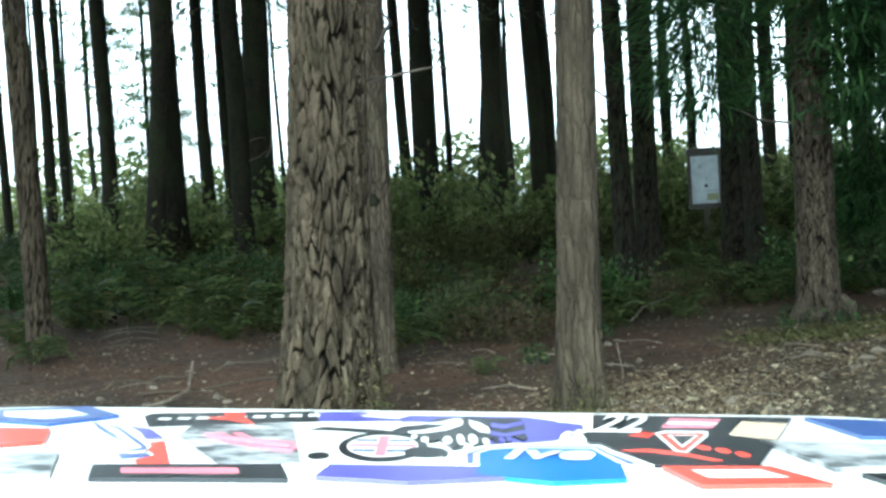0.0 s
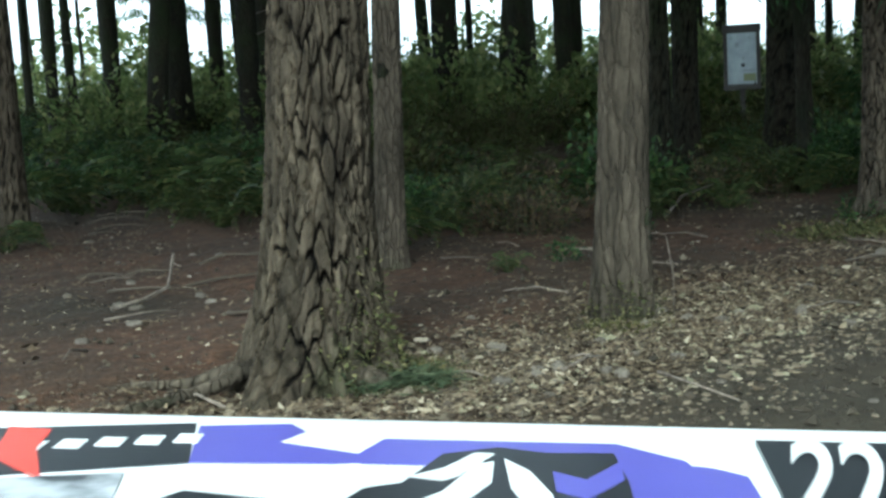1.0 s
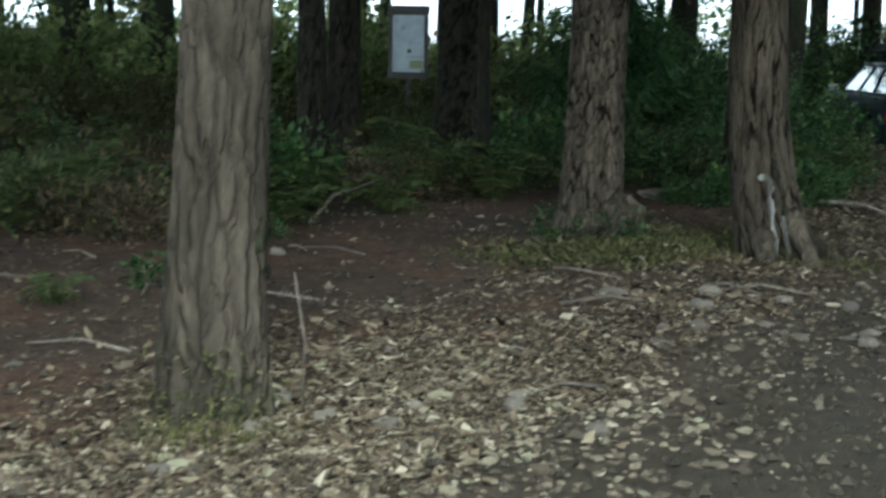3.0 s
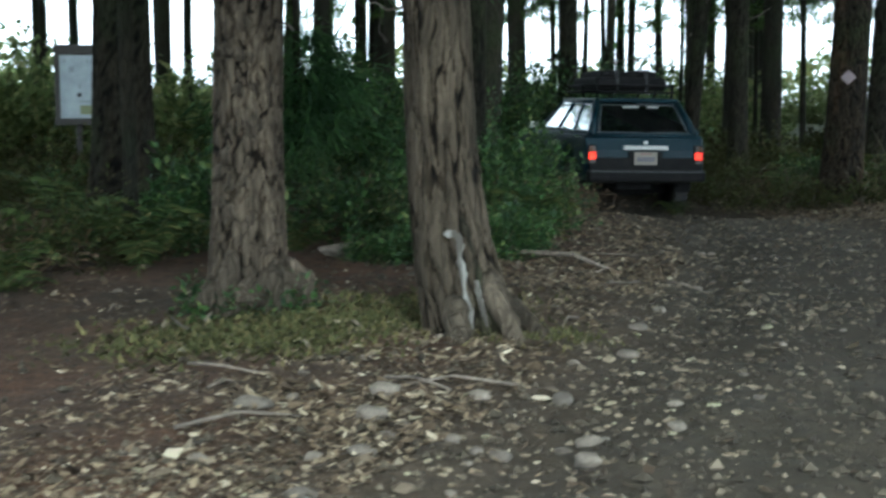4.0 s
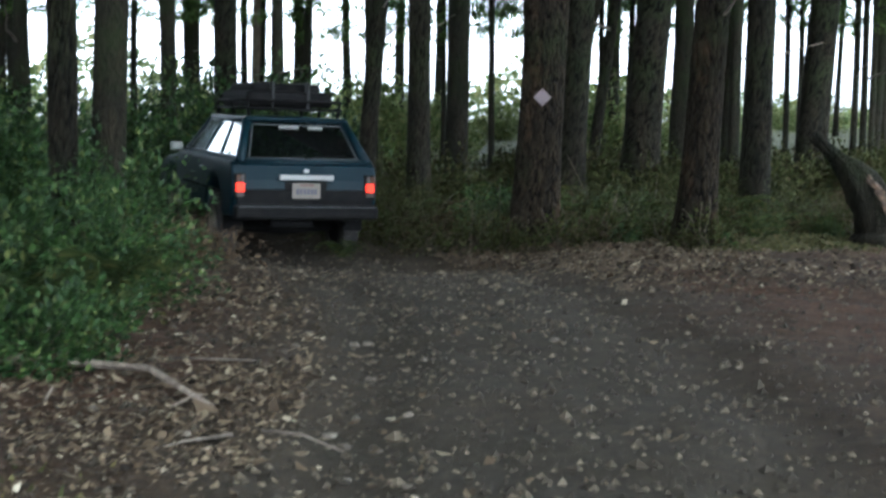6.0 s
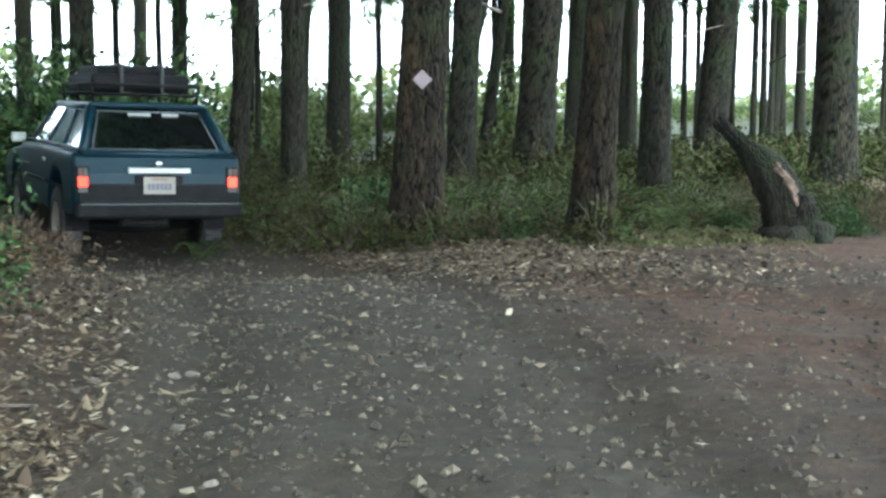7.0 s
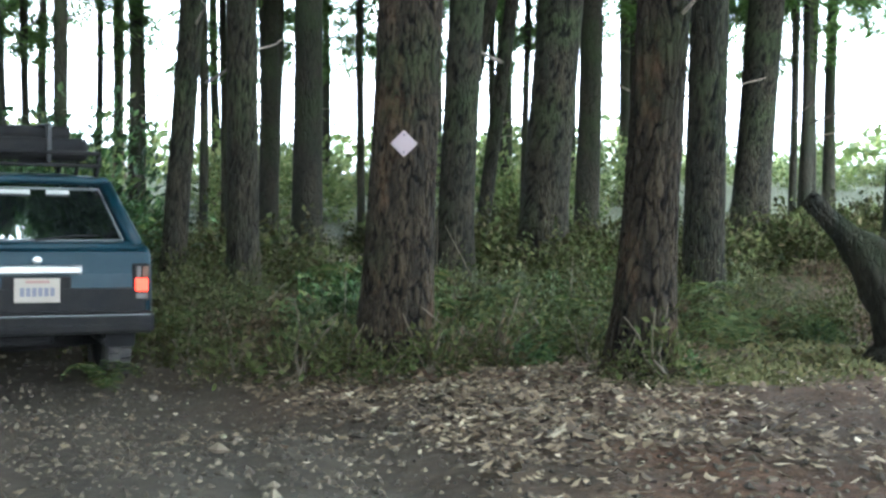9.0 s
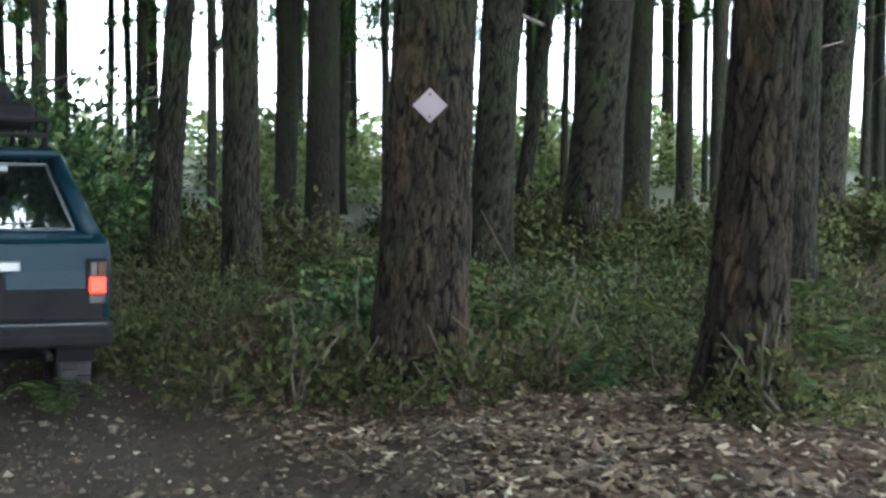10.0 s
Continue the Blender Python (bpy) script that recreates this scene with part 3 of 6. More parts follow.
# front lines of the undergrowth on both sides of the dirt
EDGE_X = np.array([-9.0, -5.0, -3.2, -1.3, 0.0, 0.8, 1.4, 2.6, 3.6, 4.8, 6.2, 6.6, 7.2, 8.0, 8.8, 9.4, 9.8])
EDGE_Y = np.array([26.0, 21.0, 17.5, 13.8, 9.9, 10.2, 11.2, 11.7, 12.1, 12.8, 12.8, 12.7, 13.6, 14.8, 16.5, 18.5, 21.0])
EAST_EDGE = [(11.9, 22.0), (11.35, 17.5), (11.5, 16.4), (11.55, 15.4), (11.85, 14.3), (12.9, 13.95), (13.6, 13.5), (14.6, 12.8), (18.0, 11.0)]
rs = np.random.RandomState(8)


def north_spot(deep):
    while True:
        x = rs.uniform(-10, 9.7)
        y = float(np.interp(x, EDGE_X, EDGE_Y)) + 0.4 + (rs.uniform(3.5, 16) if deep else abs(rs.normal(0, 2.4)))
        if clear_of_trunks(x, y, 0.2) and off_track(np.array([x]), np.array([y]))[0] > 1.3:
            return x, y


def east_spot(deep):
    while True:
        k = rs.randint(len(EAST_EDGE) - 1)
        (ax, ay), (bx, by) = EAST_EDGE[k], EAST_EDGE[k + 1]
        t, l = rs.uniform(0, 1), math.hypot(bx - ax, by - ay)
        w = rs.uniform(4, 16) if deep else 0.25 + abs(rs.normal(0, 2.2))
        x, y = ax + (bx - ax) * t - (by - ay) / l * w, ay + (by - ay) * t + (bx - ax) / l * w
        if clear_of_trunks(x, y, 0.2) and off_track(np.array([x]), np.array([y]))[0] > 1.2:
            return x, y


for k in range(125):
    x, y = north_spot(False)
    if k % 2:
        shrub(x, y, rs.uniform(0.3, 1.0) + (0.2 if k % 10 == 1 else 0), SALAL, M_SALAL, k, "dense dark green evergreen shrub on the forest floor", "undergrowth shrubs")
    elif k % 4:
        shrub(x, y, rs.uniform(0.35, 0.9), THICKET, M_UNDER, k, "murky olive-green brush on the forest floor", "undergrowth shrubs")
    else:
        shrub(x, y, rs.uniform(0.4, 0.9), OLIVE, M_OLIVE, k, "thin olive-green shrub on the forest floor", "undergrowth shrubs")
for k in range(100):
    x, y = east_spot(False)
    if k % 5 < 3:
        s = rs.uniform(0.3, 1.15)
        if k % 3 == 0:
            shrub(x, y, s * 0.65, SALAL, M_SALAL, k, "dark green evergreen shrub under the firs", "undergrowth shrubs")
        elif k % 3 == 1 or s > 0.8:
            shrub(x, y, s, THICKET, M_UNDER, k, "murky olive-green thicket under the firs", "undergrowth shrubs")
        else:
            shrub(x, y, 1.0, LOWSALAL, M_UNDER, k, "low olive-green tuft under the firs", "undergrowth shrubs")
    else:
        shrub(x, y, rs.uniform(0.4, 0.9), OLIVE, M_OLIVE, k, "thin olive-green shrub under the firs", "undergrowth shrubs")
for k, (x, y, s) in enumerate([(9.0, 18.6, 1.05), (8.2, 18.9, 1.15), (7.9, 17.6, 0.9), (9.3, 20.2, 1.2), (8.6, 20.6, 1.3), (6.75, 13.5, 0.72), (7.3, 14.6, 0.8), (5.2, 17.5, 0.5), (6.4, 16.8, 0.5), (7.2, 19.5, 0.8)]):
    shrub(x, y, s, HOLLY, M_SALAL, k, "tall glossy dark green holly bush", "holly bushes")
for k in range(85):
    a = radians(rs.uniform(-40, 95))
    d = rs.uniform(27, 60)
    shrub(3 + d * math.sin(a), 6 + d * math.cos(a), rs.uniform(0.6, 1.4) * (0.8 if a > 0.7 else 1), BRIGHT, M_LIGHTSHRUB, k, "pale yellow-green bush in the clearing behind the trees", "clearing bushes")["kind"] = "stuff"

for k in range(46):
    a, d = radians(rs.uniform(-27, 33)), rs.uniform(17, 25)
    x, y = 3 + d * math.sin(a), 6 + d * math.cos(a)
    if clear_of_trunks(x, y, 0.5) and off_track(np.array([x]), np.array([y]))[0] > 3:
        shrub(x, y, rs.uniform(0.8, 1.2), BRIGHT, M_LIGHTSHRUB, k, "pale yellow-green bush between the firs", "clearing bushes")["kind"] = "stuff"

for k in range(95):
    x, y = east_spot(False) if k % 2 else north_spot(False)
    shrub(x, y, rs.uniform(0.5, 1.1), LOWBROWN, M_BRACKEN, k, "low tangle of dead brown bracken", "dead bracken", "bracken")["kind"] = "stuff"

# a far belt of bushes that closes the clearing
rs2 = np.random.RandomState(17)
n = 26000
a, dd = np.radians(rs2.uniform(-50, 110, n)), rs2.uniform(60, 78, n)
top = (2.2 + 1.3 * np.sin(a * 17) + 1.0 * np.sin(a * 41 + 1) + 0.6 * np.sin(a * 97)) * np.where(a > 0.7, 0.8, 1)
bx, by = 3 + dd * np.sin(a), 6 + dd * np.cos(a)
c = np.stack([bx, by, height(bx, by) + np.clip(top, 0.8, 9) * rs2.uniform(0, 1, n)], -1)
bv, bf = sprays(c, rs2.normal(0, 1, (n, 3)), 0.55, 0.42, rs2, 1)
tagged(part_mesh("far_bushes", raw_mesh("far_bushes", bv.tolist(), bf.tolist()), M_LIGHTSHRUB), "pale yellow-green thicket beyond the clearing", "bushes", kind="stuff")

# the undergrowth farther back, past counting
vs, fs, off = [], [], 0
src = []
for me in SALAL:
    co = np.empty(len(me.vertices) * 3)
    me.vertices.foreach_get("co", co)
    src.append(co.reshape(-1, 3)[:900 * 5])
for k in range(260):
    x, y = north_spot(True) if k % 2 else east_spot(True)
    s, a = rs.uniform(0.6, 1.3), rs.uniform(0, 6.28)
    p = src[k % 4][: 900 * 5] * s
    vs.append(np.stack([p[:, 0] * math.cos(a) - p[:, 1] * math.sin(a) + x, p[:, 0] * math.sin(a) + p[:, 1] * math.cos(a) + y, p[:, 2] + h_at(x, y)], -1))
    i = np.arange(900)[:, None] * 5 + off
    fs.append(np.concatenate([i + [0, 1, 4], i + [1, 2, 4], i + [2, 3, 4], i + [3, 0, 4]], 1).reshape(-1, 3))
    off += 900 * 5
tagged(part_mesh("undergrowth", raw_mesh("undergrowth", np.concatenate(vs).tolist(), np.concatenate(fs).tolist()), M_UNDER), "dark olive-green undergrowth deep among the trunks", "undergrowth", kind="stuff")

# ------------------------------------------------------------------ leaf litter, gravel
rs = np.random.RandomState(9)


LITTER_LINE = np.array([(-2.2, 4.2), (-0.9, 5.0), (0.1, 5.75), (0.9, 6.4), (1.7, 7.2), (2.6, 7.9), (3.5, 8.2), (4.4, 8.8), (5.3, 9.8), (6.3, 11.0), (7.3, 12.4), (8.3, 14.0)])


def along(line, n, spread, rs, lo=0.0, hi=1.0):
    """Random places about a line."""
    k = lo + (hi - lo) * rs.uniform(0, 1, n)
    t = k * (len(line) - 1)
    i = np.minimum(t.astype(int), len(line) - 2)
    q = line[i] + (line[i + 1] - line[i]) * (t - i)[:, None]
    return q[:, 0] + rs.normal(0, spread, n), q[:, 1] + rs.normal(0, spread, n)


def scatter_leaves(x, y, size, rs, patchy=-0.35):
    n = len(x)
    z = height(x, y) + rs.uniform(0.002, 0.018, n)
    a, t = rs.uniform(0, 6.28, n), rs.normal(0, 0.4, (n, 2))
    L = size * rs.lognormal(-0.1, 0.35, n)
    W = L * rs.uniform(0.3, 0.75, n)
    ca, sa = np.cos(a), np.sin(a)
    pts = []
    for (p, q, c) in ((-0.5, 0, 0.12), (-0.05, -0.5, 0), (0.5, 0.1, 0.2), (0.1, 0.5, 0)):
        dx, dy = p * L, q * W
        pts.append(np.stack([x + dx * ca - dy * sa, y + dx * sa + dy * ca, z + dx * t[:, 0] * 0.7 + dy * t[:, 1] * 0.7 + c * L * 0.5], -1))
    keep = (off_track(x, y) > 0.95) | (rs.uniform(0, 1, n) < 0.07)
    keep &= fbm(x, y, 2.3) + fbm(x, y, 6.1) * 0.7 + rs.normal(0, 0.5, n) > patchy
    return np.stack(pts, 1)[keep].reshape(-1, 3)


rs = np.random.RandomState(1)
about = lambda n, c, w: (rs.normal(c[0], w[0], n), rs.normal(c[1], w[1], n))
lit = np.concatenate([
    scatter_leaves(*along(LITTER_LINE, 36000, 0.42, rs, 0.0, 0.45), 0.025, rs, -0.9), scatter_leaves(*along(LITTER_LINE, 20000, 0.65, rs, 0.35, 0.85), 0.034, rs, -0.1),
    scatter_leaves(*along(LITTER_LINE, 9000, 0.8, rs, 0.75, 1.0), 0.042, rs), scatter_leaves(*about(16000, (11.1, 14.0), (0.8, 1.3)), 0.048, rs),
    scatter_leaves(*about(7000, (2.4, 10.0), (2.6, 1.4)), 0.030, rs, 0.0), scatter_leaves(*about(13000, (-2.5, 10.0), (1.8, 3.5)), 0.030, rs, -0.1), scatter_leaves(*about(5000, (10.3, 16.2), (0.8, 1.2)), 0.045, rs)])
litter = part_mesh("leaf_litter", raw_mesh("leaf_litter", lit.tolist(), np.arange(len(lit)).reshape(-1, 4).tolist()), M_LITTER)
tagged(litter, "pale and brown fallen leaves scattered on the soil", "leaf litter", kind="stuff")

# ------------------------------------------------------------------ things on the forest floor
M_MARKER = mat("white_marker_enamel", 0.5, 0, (0.18, 0.135, 0.14))
M_BOARD = mat("dark_board", 0.8, 0, (0.035, 0.03, 0.025))
M_PAPER = mat("weathered_paper", 0.7)
colour(M_PAPER, ramp(M_PAPER, noise_tex(M_PAPER, 9, 5), [(0.3, (0.22, 0.25, 0.27)), (0.7, (0.34, 0.37, 0.38))]))
M_PRINT = mat("grey_print", 0.7, 0, (0.20, 0.22, 0.23))
M_OLIVE = mat("olive_print", 0.7, 0, (0.16, 0.17, 0.08))
M_BLACK = mat("black_print", 0.7, 0, (0.02, 0.02, 0.022))
M_SCAR = mat("bare_scar_wood", 0.8)
colour(M_SCAR, ramp(M_SCAR, noise_tex(M_SCAR, 30, 6, (1, 1, 0.2)), [(0.42, (0.05, 0.042, 0.032)), (0.62, (0.20, 0.19, 0.17))]))
M_ROT = mat("broken_orange_wood", 0.9)
colour(M_ROT, ramp(M_ROT, noise_tex(M_ROT, 14, 6, (1, 1, 0.3)), [(0.3, (0.03, 0.022, 0.016)), (0.55, (0.09, 0.058, 0.038)), (0.8, (0.26, 0.165, 0.105))]))


def facing(x, y, z, tx, ty, tilt=0):
    """A pose whose local -y looks towards (tx, ty)."""
    return pose(x, y, z, tilt, 0, math.degrees(math.atan2(ty - y, tx - x)) + 90)


# framed notice on a post beside the dark fir
notice = new("notice_board")
notice.matrix_world = facing(5.45, 22.2, 1.47, 0.9, 4.0) @ Matrix.Diagonal((1.38, 1.2, 1.55, 1))
part("post", box(0.06, 0.05, 1.30, 0, 0.06, -0.33, 0.006), M_BOARD, notice)
part("backboard", box(0.40, 0.02, 0.64, 0, 0.02, 0, 0.004), M_BOARD, notice)
for sx, sz, x, z in ((0.44, 0.075, 0, 0.300), (0.44, 0.06, 0, -0.305), (0.045, 0.56, -0.188, 0), (0.045, 0.56, 0.188, 0)):
    part("frame_bar", box(sx, 0.03, sz, x, -0.003, z, 0.005), M_BOARD, notice)
sheet = part("sheet", box(0.33, 0.004, 0.54, 0, 0.004, -0.02, 0.001), M_PAPER, notice, "weathered white paper sheet")
for sx, sz, x, z, m in ((0.05, 0.045, -0.055, 0.13, M_PRINT), (0.025, 0.02, 0.09, 0.20, M_PRINT), (0.025, 0.02, -0.12, 0.20, M_PRINT),
                        (0.04, 0.035, 0.01, -0.08, M_BLACK), (0.022, 0.03, 0.015, -0.01, M_PRINT), (0.14, 0.012, 0.085, -0.135, M_PRINT), (0.14, 0.075, 0.085, -0.205, M_OLIVE)):
    part("print_mark", box(sx, 0.002, sz, x, 0.001, z), m, sheet)
tagged(notice, "white paper notice in a dark wooden frame on a post", "notice board")

# diamond trail marker on the reddish fir
marker = new("trail_marker")
mx, my = 11.87, 15.12
_d = Vector((6.4 - mx, 9.5 - my, 0)).normalized()
marker.matrix_world = facing(mx + _d.x * 0.232, my + _d.y * 0.232, 1.46, 6.4, 9.5, 4)
bm = box(0.112, 0.004, 0.112, 0, 0, 0, 0.0015, 1)
bmesh.ops.rotate(bm, verts=bm.verts, matrix=Matrix.Rotation(radians(45), 3, "Y"))
part("plate", bm, M_MARKER, marker)
for z in (0.05, -0.05):
    bm = bmesh.new()
    bmesh.ops.create_uvsphere(bm, u_segments=8, v_segments=5, radius=0.006, matrix=Matrix.Translation((0, -0.004, z)))
    part("nail", bm, M_BLACK, marker)
tagged(marker, "white diamond trail marker nailed to a fir trunk", "trail marker")


def lump(name, sx, sy, sz, seed, material, rough=0.18, sub=2):
    """An uneven stone-like body whose lowest point lies at z = -0.25 sz."""
    bm = bmesh.new()
    bmesh.ops.create_icosphere(bm, subdivisions=sub, radius=0.5)
    rs = np.random.RandomState(seed)
    ph = rs.uniform(0, 6.28, 6)
    for v in bm.verts:
        k = 1 + rough * (math.sin(v.co.x * 7 + ph[0]) * math.sin(v.co.y * 6 + ph[1]) + 0.6 * math.sin(v.co.z * 11 + ph[2] + v.co.x * 5)) + rs.normal(0, rough * 0.15)
        v.co = Vector((v.co.x * sx, v.co.y * sy, max(v.co.z, -0.3) * sz)) * k
    return shade(bm)


STONES = []
for k in range(6):
    me = bpy.data.meshes.new("stone")
    bm = lump("stone", 1.0, 0.7 + 0.05 * k, 0.55, 400 + k, M_STONE)
    bm.to_mesh(me)
    bm.free()
    STONES.append(me)


def stone(x, y, size, seed, label, material=M_STONE):
    ob = part_mesh("stone", STONES[seed % 6], material)
    ob.location = (x, y, h_at(x, y) + size * 0.08)
    ob.rotation_euler = (0.1 * math.sin(seed), 0.1 * math.cos(seed), seed * 1.7)
    ob.scale = (size, size, size)
    return tagged(ob, label, "stone", "stones on the soil")


for k, (x, y, s) in enumerate([(2.72, 8.46, 0.11), (1.63, 10.04, 0.10), (3.19, 8.55, 0.10), (3.02, 8.30, 0.11), (1.16, 7.12, 0.09), (3.45, 8.4, 0.07), (3.7, 8.3, 0.09), (2.4, 8.0, 0.05), (1.25, 6.9, 0.08), (1.38, 6.78, 0.07), (4.4, 8.9, 0.09), (4.75, 9.3, 0.08), (5.1, 9.6, 0.07)]):
    stone(x, y, s, k, "smooth tan stone lying among fallen leaves")
M_PALE = mat("pale_stone", 0.9)
colour(M_PALE, vary(M_PALE, ramp(M_PALE, noise_tex(M_PALE, 18, 6), [(0.3, (0.17, 0.135, 0.095)), (0.7, (0.33, 0.28, 0.21))]), 0.6, 1.25))
bump(M_PALE, noise_tex(M_PALE, 40, 5), 0.5, 0.01)
PALE_STONES = [me.copy() for me in STONES]
rs = np.random.RandomState(23)
for k in range(44):
    c = (0.15, 6.45), (1.35, 6.95), (0.6, 6.1), (3.1, 7.9)
    x, y = rs.normal(c[k % 4][0], 0.32), rs.normal(c[k % 4][1], 0.16)
    ob = part_mesh("stone", PALE_STONES[k % 6], M_PALE)
    size = rs.uniform(0.04, 0.085)
    ob.location, ob.rotation_euler, ob.scale = (x, y, h_at(x, y) + size * 0.1), (0.15 * math.sin(k), 0.15 * math.cos(k), k * 1.3), (size, size, size)
    tagged(ob, "pale rounded stone among pebbles and leaves", "stone", "stones on the soil")
rs = np.random.RandomState(21)
for k in range(130):
    c = ((0.6, 5.9), (3.2, 8.4), (4.9, 9.9), (6.6, 12.0), (11.2, 14.6))[k % 5]
    x, y = rs.normal(c[0], 1.1), rs.normal(c[1], 0.8)
    stone(x, y, rs.uniform(0.02, 0.055), k, "small grey-brown stone on the dirt track")

# gravel that nobody could count
rs = np.random.RandomState(22)
gn = 24000
cx, cy = rs.choice(len(TRACK_X) - 2, gn) + 1, None
tt = rs.uniform(0, 1, gn)
px = TRACK_X[cx - 1] + (TRACK_X[cx] - TRACK_X[cx - 1]) * tt + rs.normal(0, 1.5, gn)
py = TRACK_Y[cx - 1] + (TRACK_Y[cx] - TRACK_Y[cx - 1]) * tt + rs.normal(0, 1.5, gn)
keep = py > 2.0
px, py = px[keep], py[keep]
gn = len(px)
pz, sz = height(px, py), np.abs(rs.normal(0, 0.008, gn)) + 0.006
octa = np.array([(1, 0, 0), (0, 0.8, 0), (-1.1, 0.1, 0), (0, -0.9, 0), (0.1, 0, 0.7), (0, 0, -0.7)])
an = rs.uniform(0, 6.28, gn)
ov = octa[None] * sz[:, None, None] * rs.uniform(0.7, 1.3, (gn, 6, 1))
rx = ov[..., 0] * np.cos(an)[:, None] - ov[..., 1] * np.sin(an)[:, None] + px[:, None]
ry = ov[..., 0] * np.sin(an)[:, None] + ov[..., 1] * np.cos(an)[:, None] + py[:, None]
gv = np.stack([rx, ry, ov[..., 2] + pz[:, None] + sz[:, None] * 0.3], -1).reshape(-1, 3)
tri = np.array([(0, 1, 4), (1, 2, 4), (2, 3, 4), (3, 0, 4), (1, 0, 5), (2, 1, 5), (3, 2, 5), (0, 3, 5)])
gf = (np.arange(gn)[:, None, None] * 6 + tri[None]).reshape(-1, 3)
M_GRAVEL = leaf_material("gravel", [(0.0, (0.026, 0.021, 0.015)), (0.7, (0.058, 0.047, 0.032)), (1.0, (0.14, 0.115, 0.08))], 0.9)
tagged(part_mesh("gravel", raw_mesh("gravel", gv.tolist(), gf.tolist()), M_GRAVEL), "fine grey-brown gravel and clods on the track", "gravel", kind="stuff")


def stick(name, pts, r0, r1, label, material=M_TWIG, seg=7, category="branch", group=""):
    """A fallen stick that lies along ground points (x, y, lift)."""
    n = len(pts)
    bm = tube([(x, y, h_at(x, y) + lift) for x, y, lift in pts], [r0 + (r1 - r0) * k / (n - 1) for k in range(n)], seg)
    return tagged(part(name, bm, material), label, category, group)


def tree_root(tree, pts, r0, r1, material):
    """A lumpy root that leaves the foot of a tree; pts are (x, y, lift) on the ground."""
    n = 4 * (len(pts) - 1) + 1
    fine, rad = [], []
    for k in range(n):
        t = k / 4
        i = min(int(t), len(pts) - 2)
        p = [a + (b - a) * (t - i) for a, b in zip(pts[i], pts[i + 1])]
        fine.append((p[0] + 0.008 * math.sin(k * 2.1), p[1] + 0.008 * math.cos(k * 1.7), h_at(p[0], p[1]) + p[2]))
        rad.append(r0 + (r1 - r0) * k / (n - 1))
    bm = tube(fine, rad, 18)
    for v in bm.verts:
        v.co += Vector((0.004 * math.sin(v.co.z * 40 + v.co.y * 30), 0.004 * math.sin(v.co.x * 60), 0.003 * math.sin(v.co.x * 90)))
    ob = part("root", bm, material, tree)
    ob.location = -tree.location
    return ob


stick("fallen_branch", [(5.15, 11.85, 0.03), (5.4, 11.75, 0.05), (5.62, 11.55, 0.04), (5.75, 11.25, 0.05), (5.72, 10.75, 0.02)], 0.024, 0.010, "long crooked fallen branch on the dirt")
stick("fallen_branch", [(-1.57, 8.06, 0.01), (-1.45, 8.35, 0.03), (-1.36, 8.55, 0.05), (-1.34, 8.68, 0.22)], 0.014, 0.008, "forked dead branch on the dirt bank")
tree_root(big_fir, [(-0.56, 5.90, 0.10), (-0.76, 5.82, 0.03), (-0.95, 5.62, 0.01), (-1.15, 5.35, -0.03)], 0.034, 0.012, M_BARK_SMOOTH)
tree_root(big_fir, [(-0.58, 6.00, 0.10), (-0.85, 6.02, 0.03), (-1.2, 5.98, -0.02)], 0.03, 0.010, M_BARK_SMOOTH)
tree_root(big_fir, [(-0.24, 5.85, 0.10), (-0.10, 5.78, 0.02), (0.02, 5.74, -0.05)], 0.055, 0.03, M_BARK)
tree_root(scar_fir, [(4.02, 9.34, 0.20), (4.09, 9.26, 0.11), (4.16, 9.18, 0.03), (4.22, 9.12, -0.04)], 0.05, 0.03, M_BARK_SMOOTH)
tree_root(scar_fir, [(3.98, 9.27, 0.22), (4.00, 9.12, 0.06), (4.01, 9.02, -0.05)], 0.05, 0.03, M_BARK_SMOOTH)
tree_root(scar_fir, [(3.86, 9.30, 0.12), (3.80, 9.16, 0.03), (3.75, 9.08, -0.05)], 0.055, 0.035, M_BARK_SMOOTH)
stick("upright_stick", [(1.20, 6.95, 0.0), (1.205, 6.95, 0.2), (1.18, 6.96, 0.38)], 0.005, 0.003, "thin dead stick standing beside a fir")
stick("fallen_branch", [(2.0, 11.2, 0.02), (2.2, 11.5, 0.14), (2.5, 11.7, 0.2)], 0.012, 0.006, "arched pale dead stem at the edge of the shrubs")
rs = np.random.RandomState(31)
for k in range(70):
    c = ((0.8, 5.6), (3.4, 8.8), (5.4, 10.6), (-1.8, 8.5), (11.0, 14.4), (3.6, 9.8), (1.5, 9.5))[k % 7]
    x, y, a, l = rs.normal(c[0], 0.9), rs.normal(c[1], 0.9), rs.uniform(0, 6.28), rs.uniform(0.12, 0.45)
    if off_track(np.array([x]), np.array([y]))[0] > 0.9:
        dx, dy = l * math.cos(a), l * math.sin(a)
        stick("twig", [(x, y, 0.012), (x + dx * 0.5 + dy * 0.06, y + dy * 0.5 - dx * 0.06, 0.03), (x + dx, y + dy, 0.01)], 0.007, 0.004, "thin dry twig on the forest floor", seg=5, category="twig", group="dry twigs")

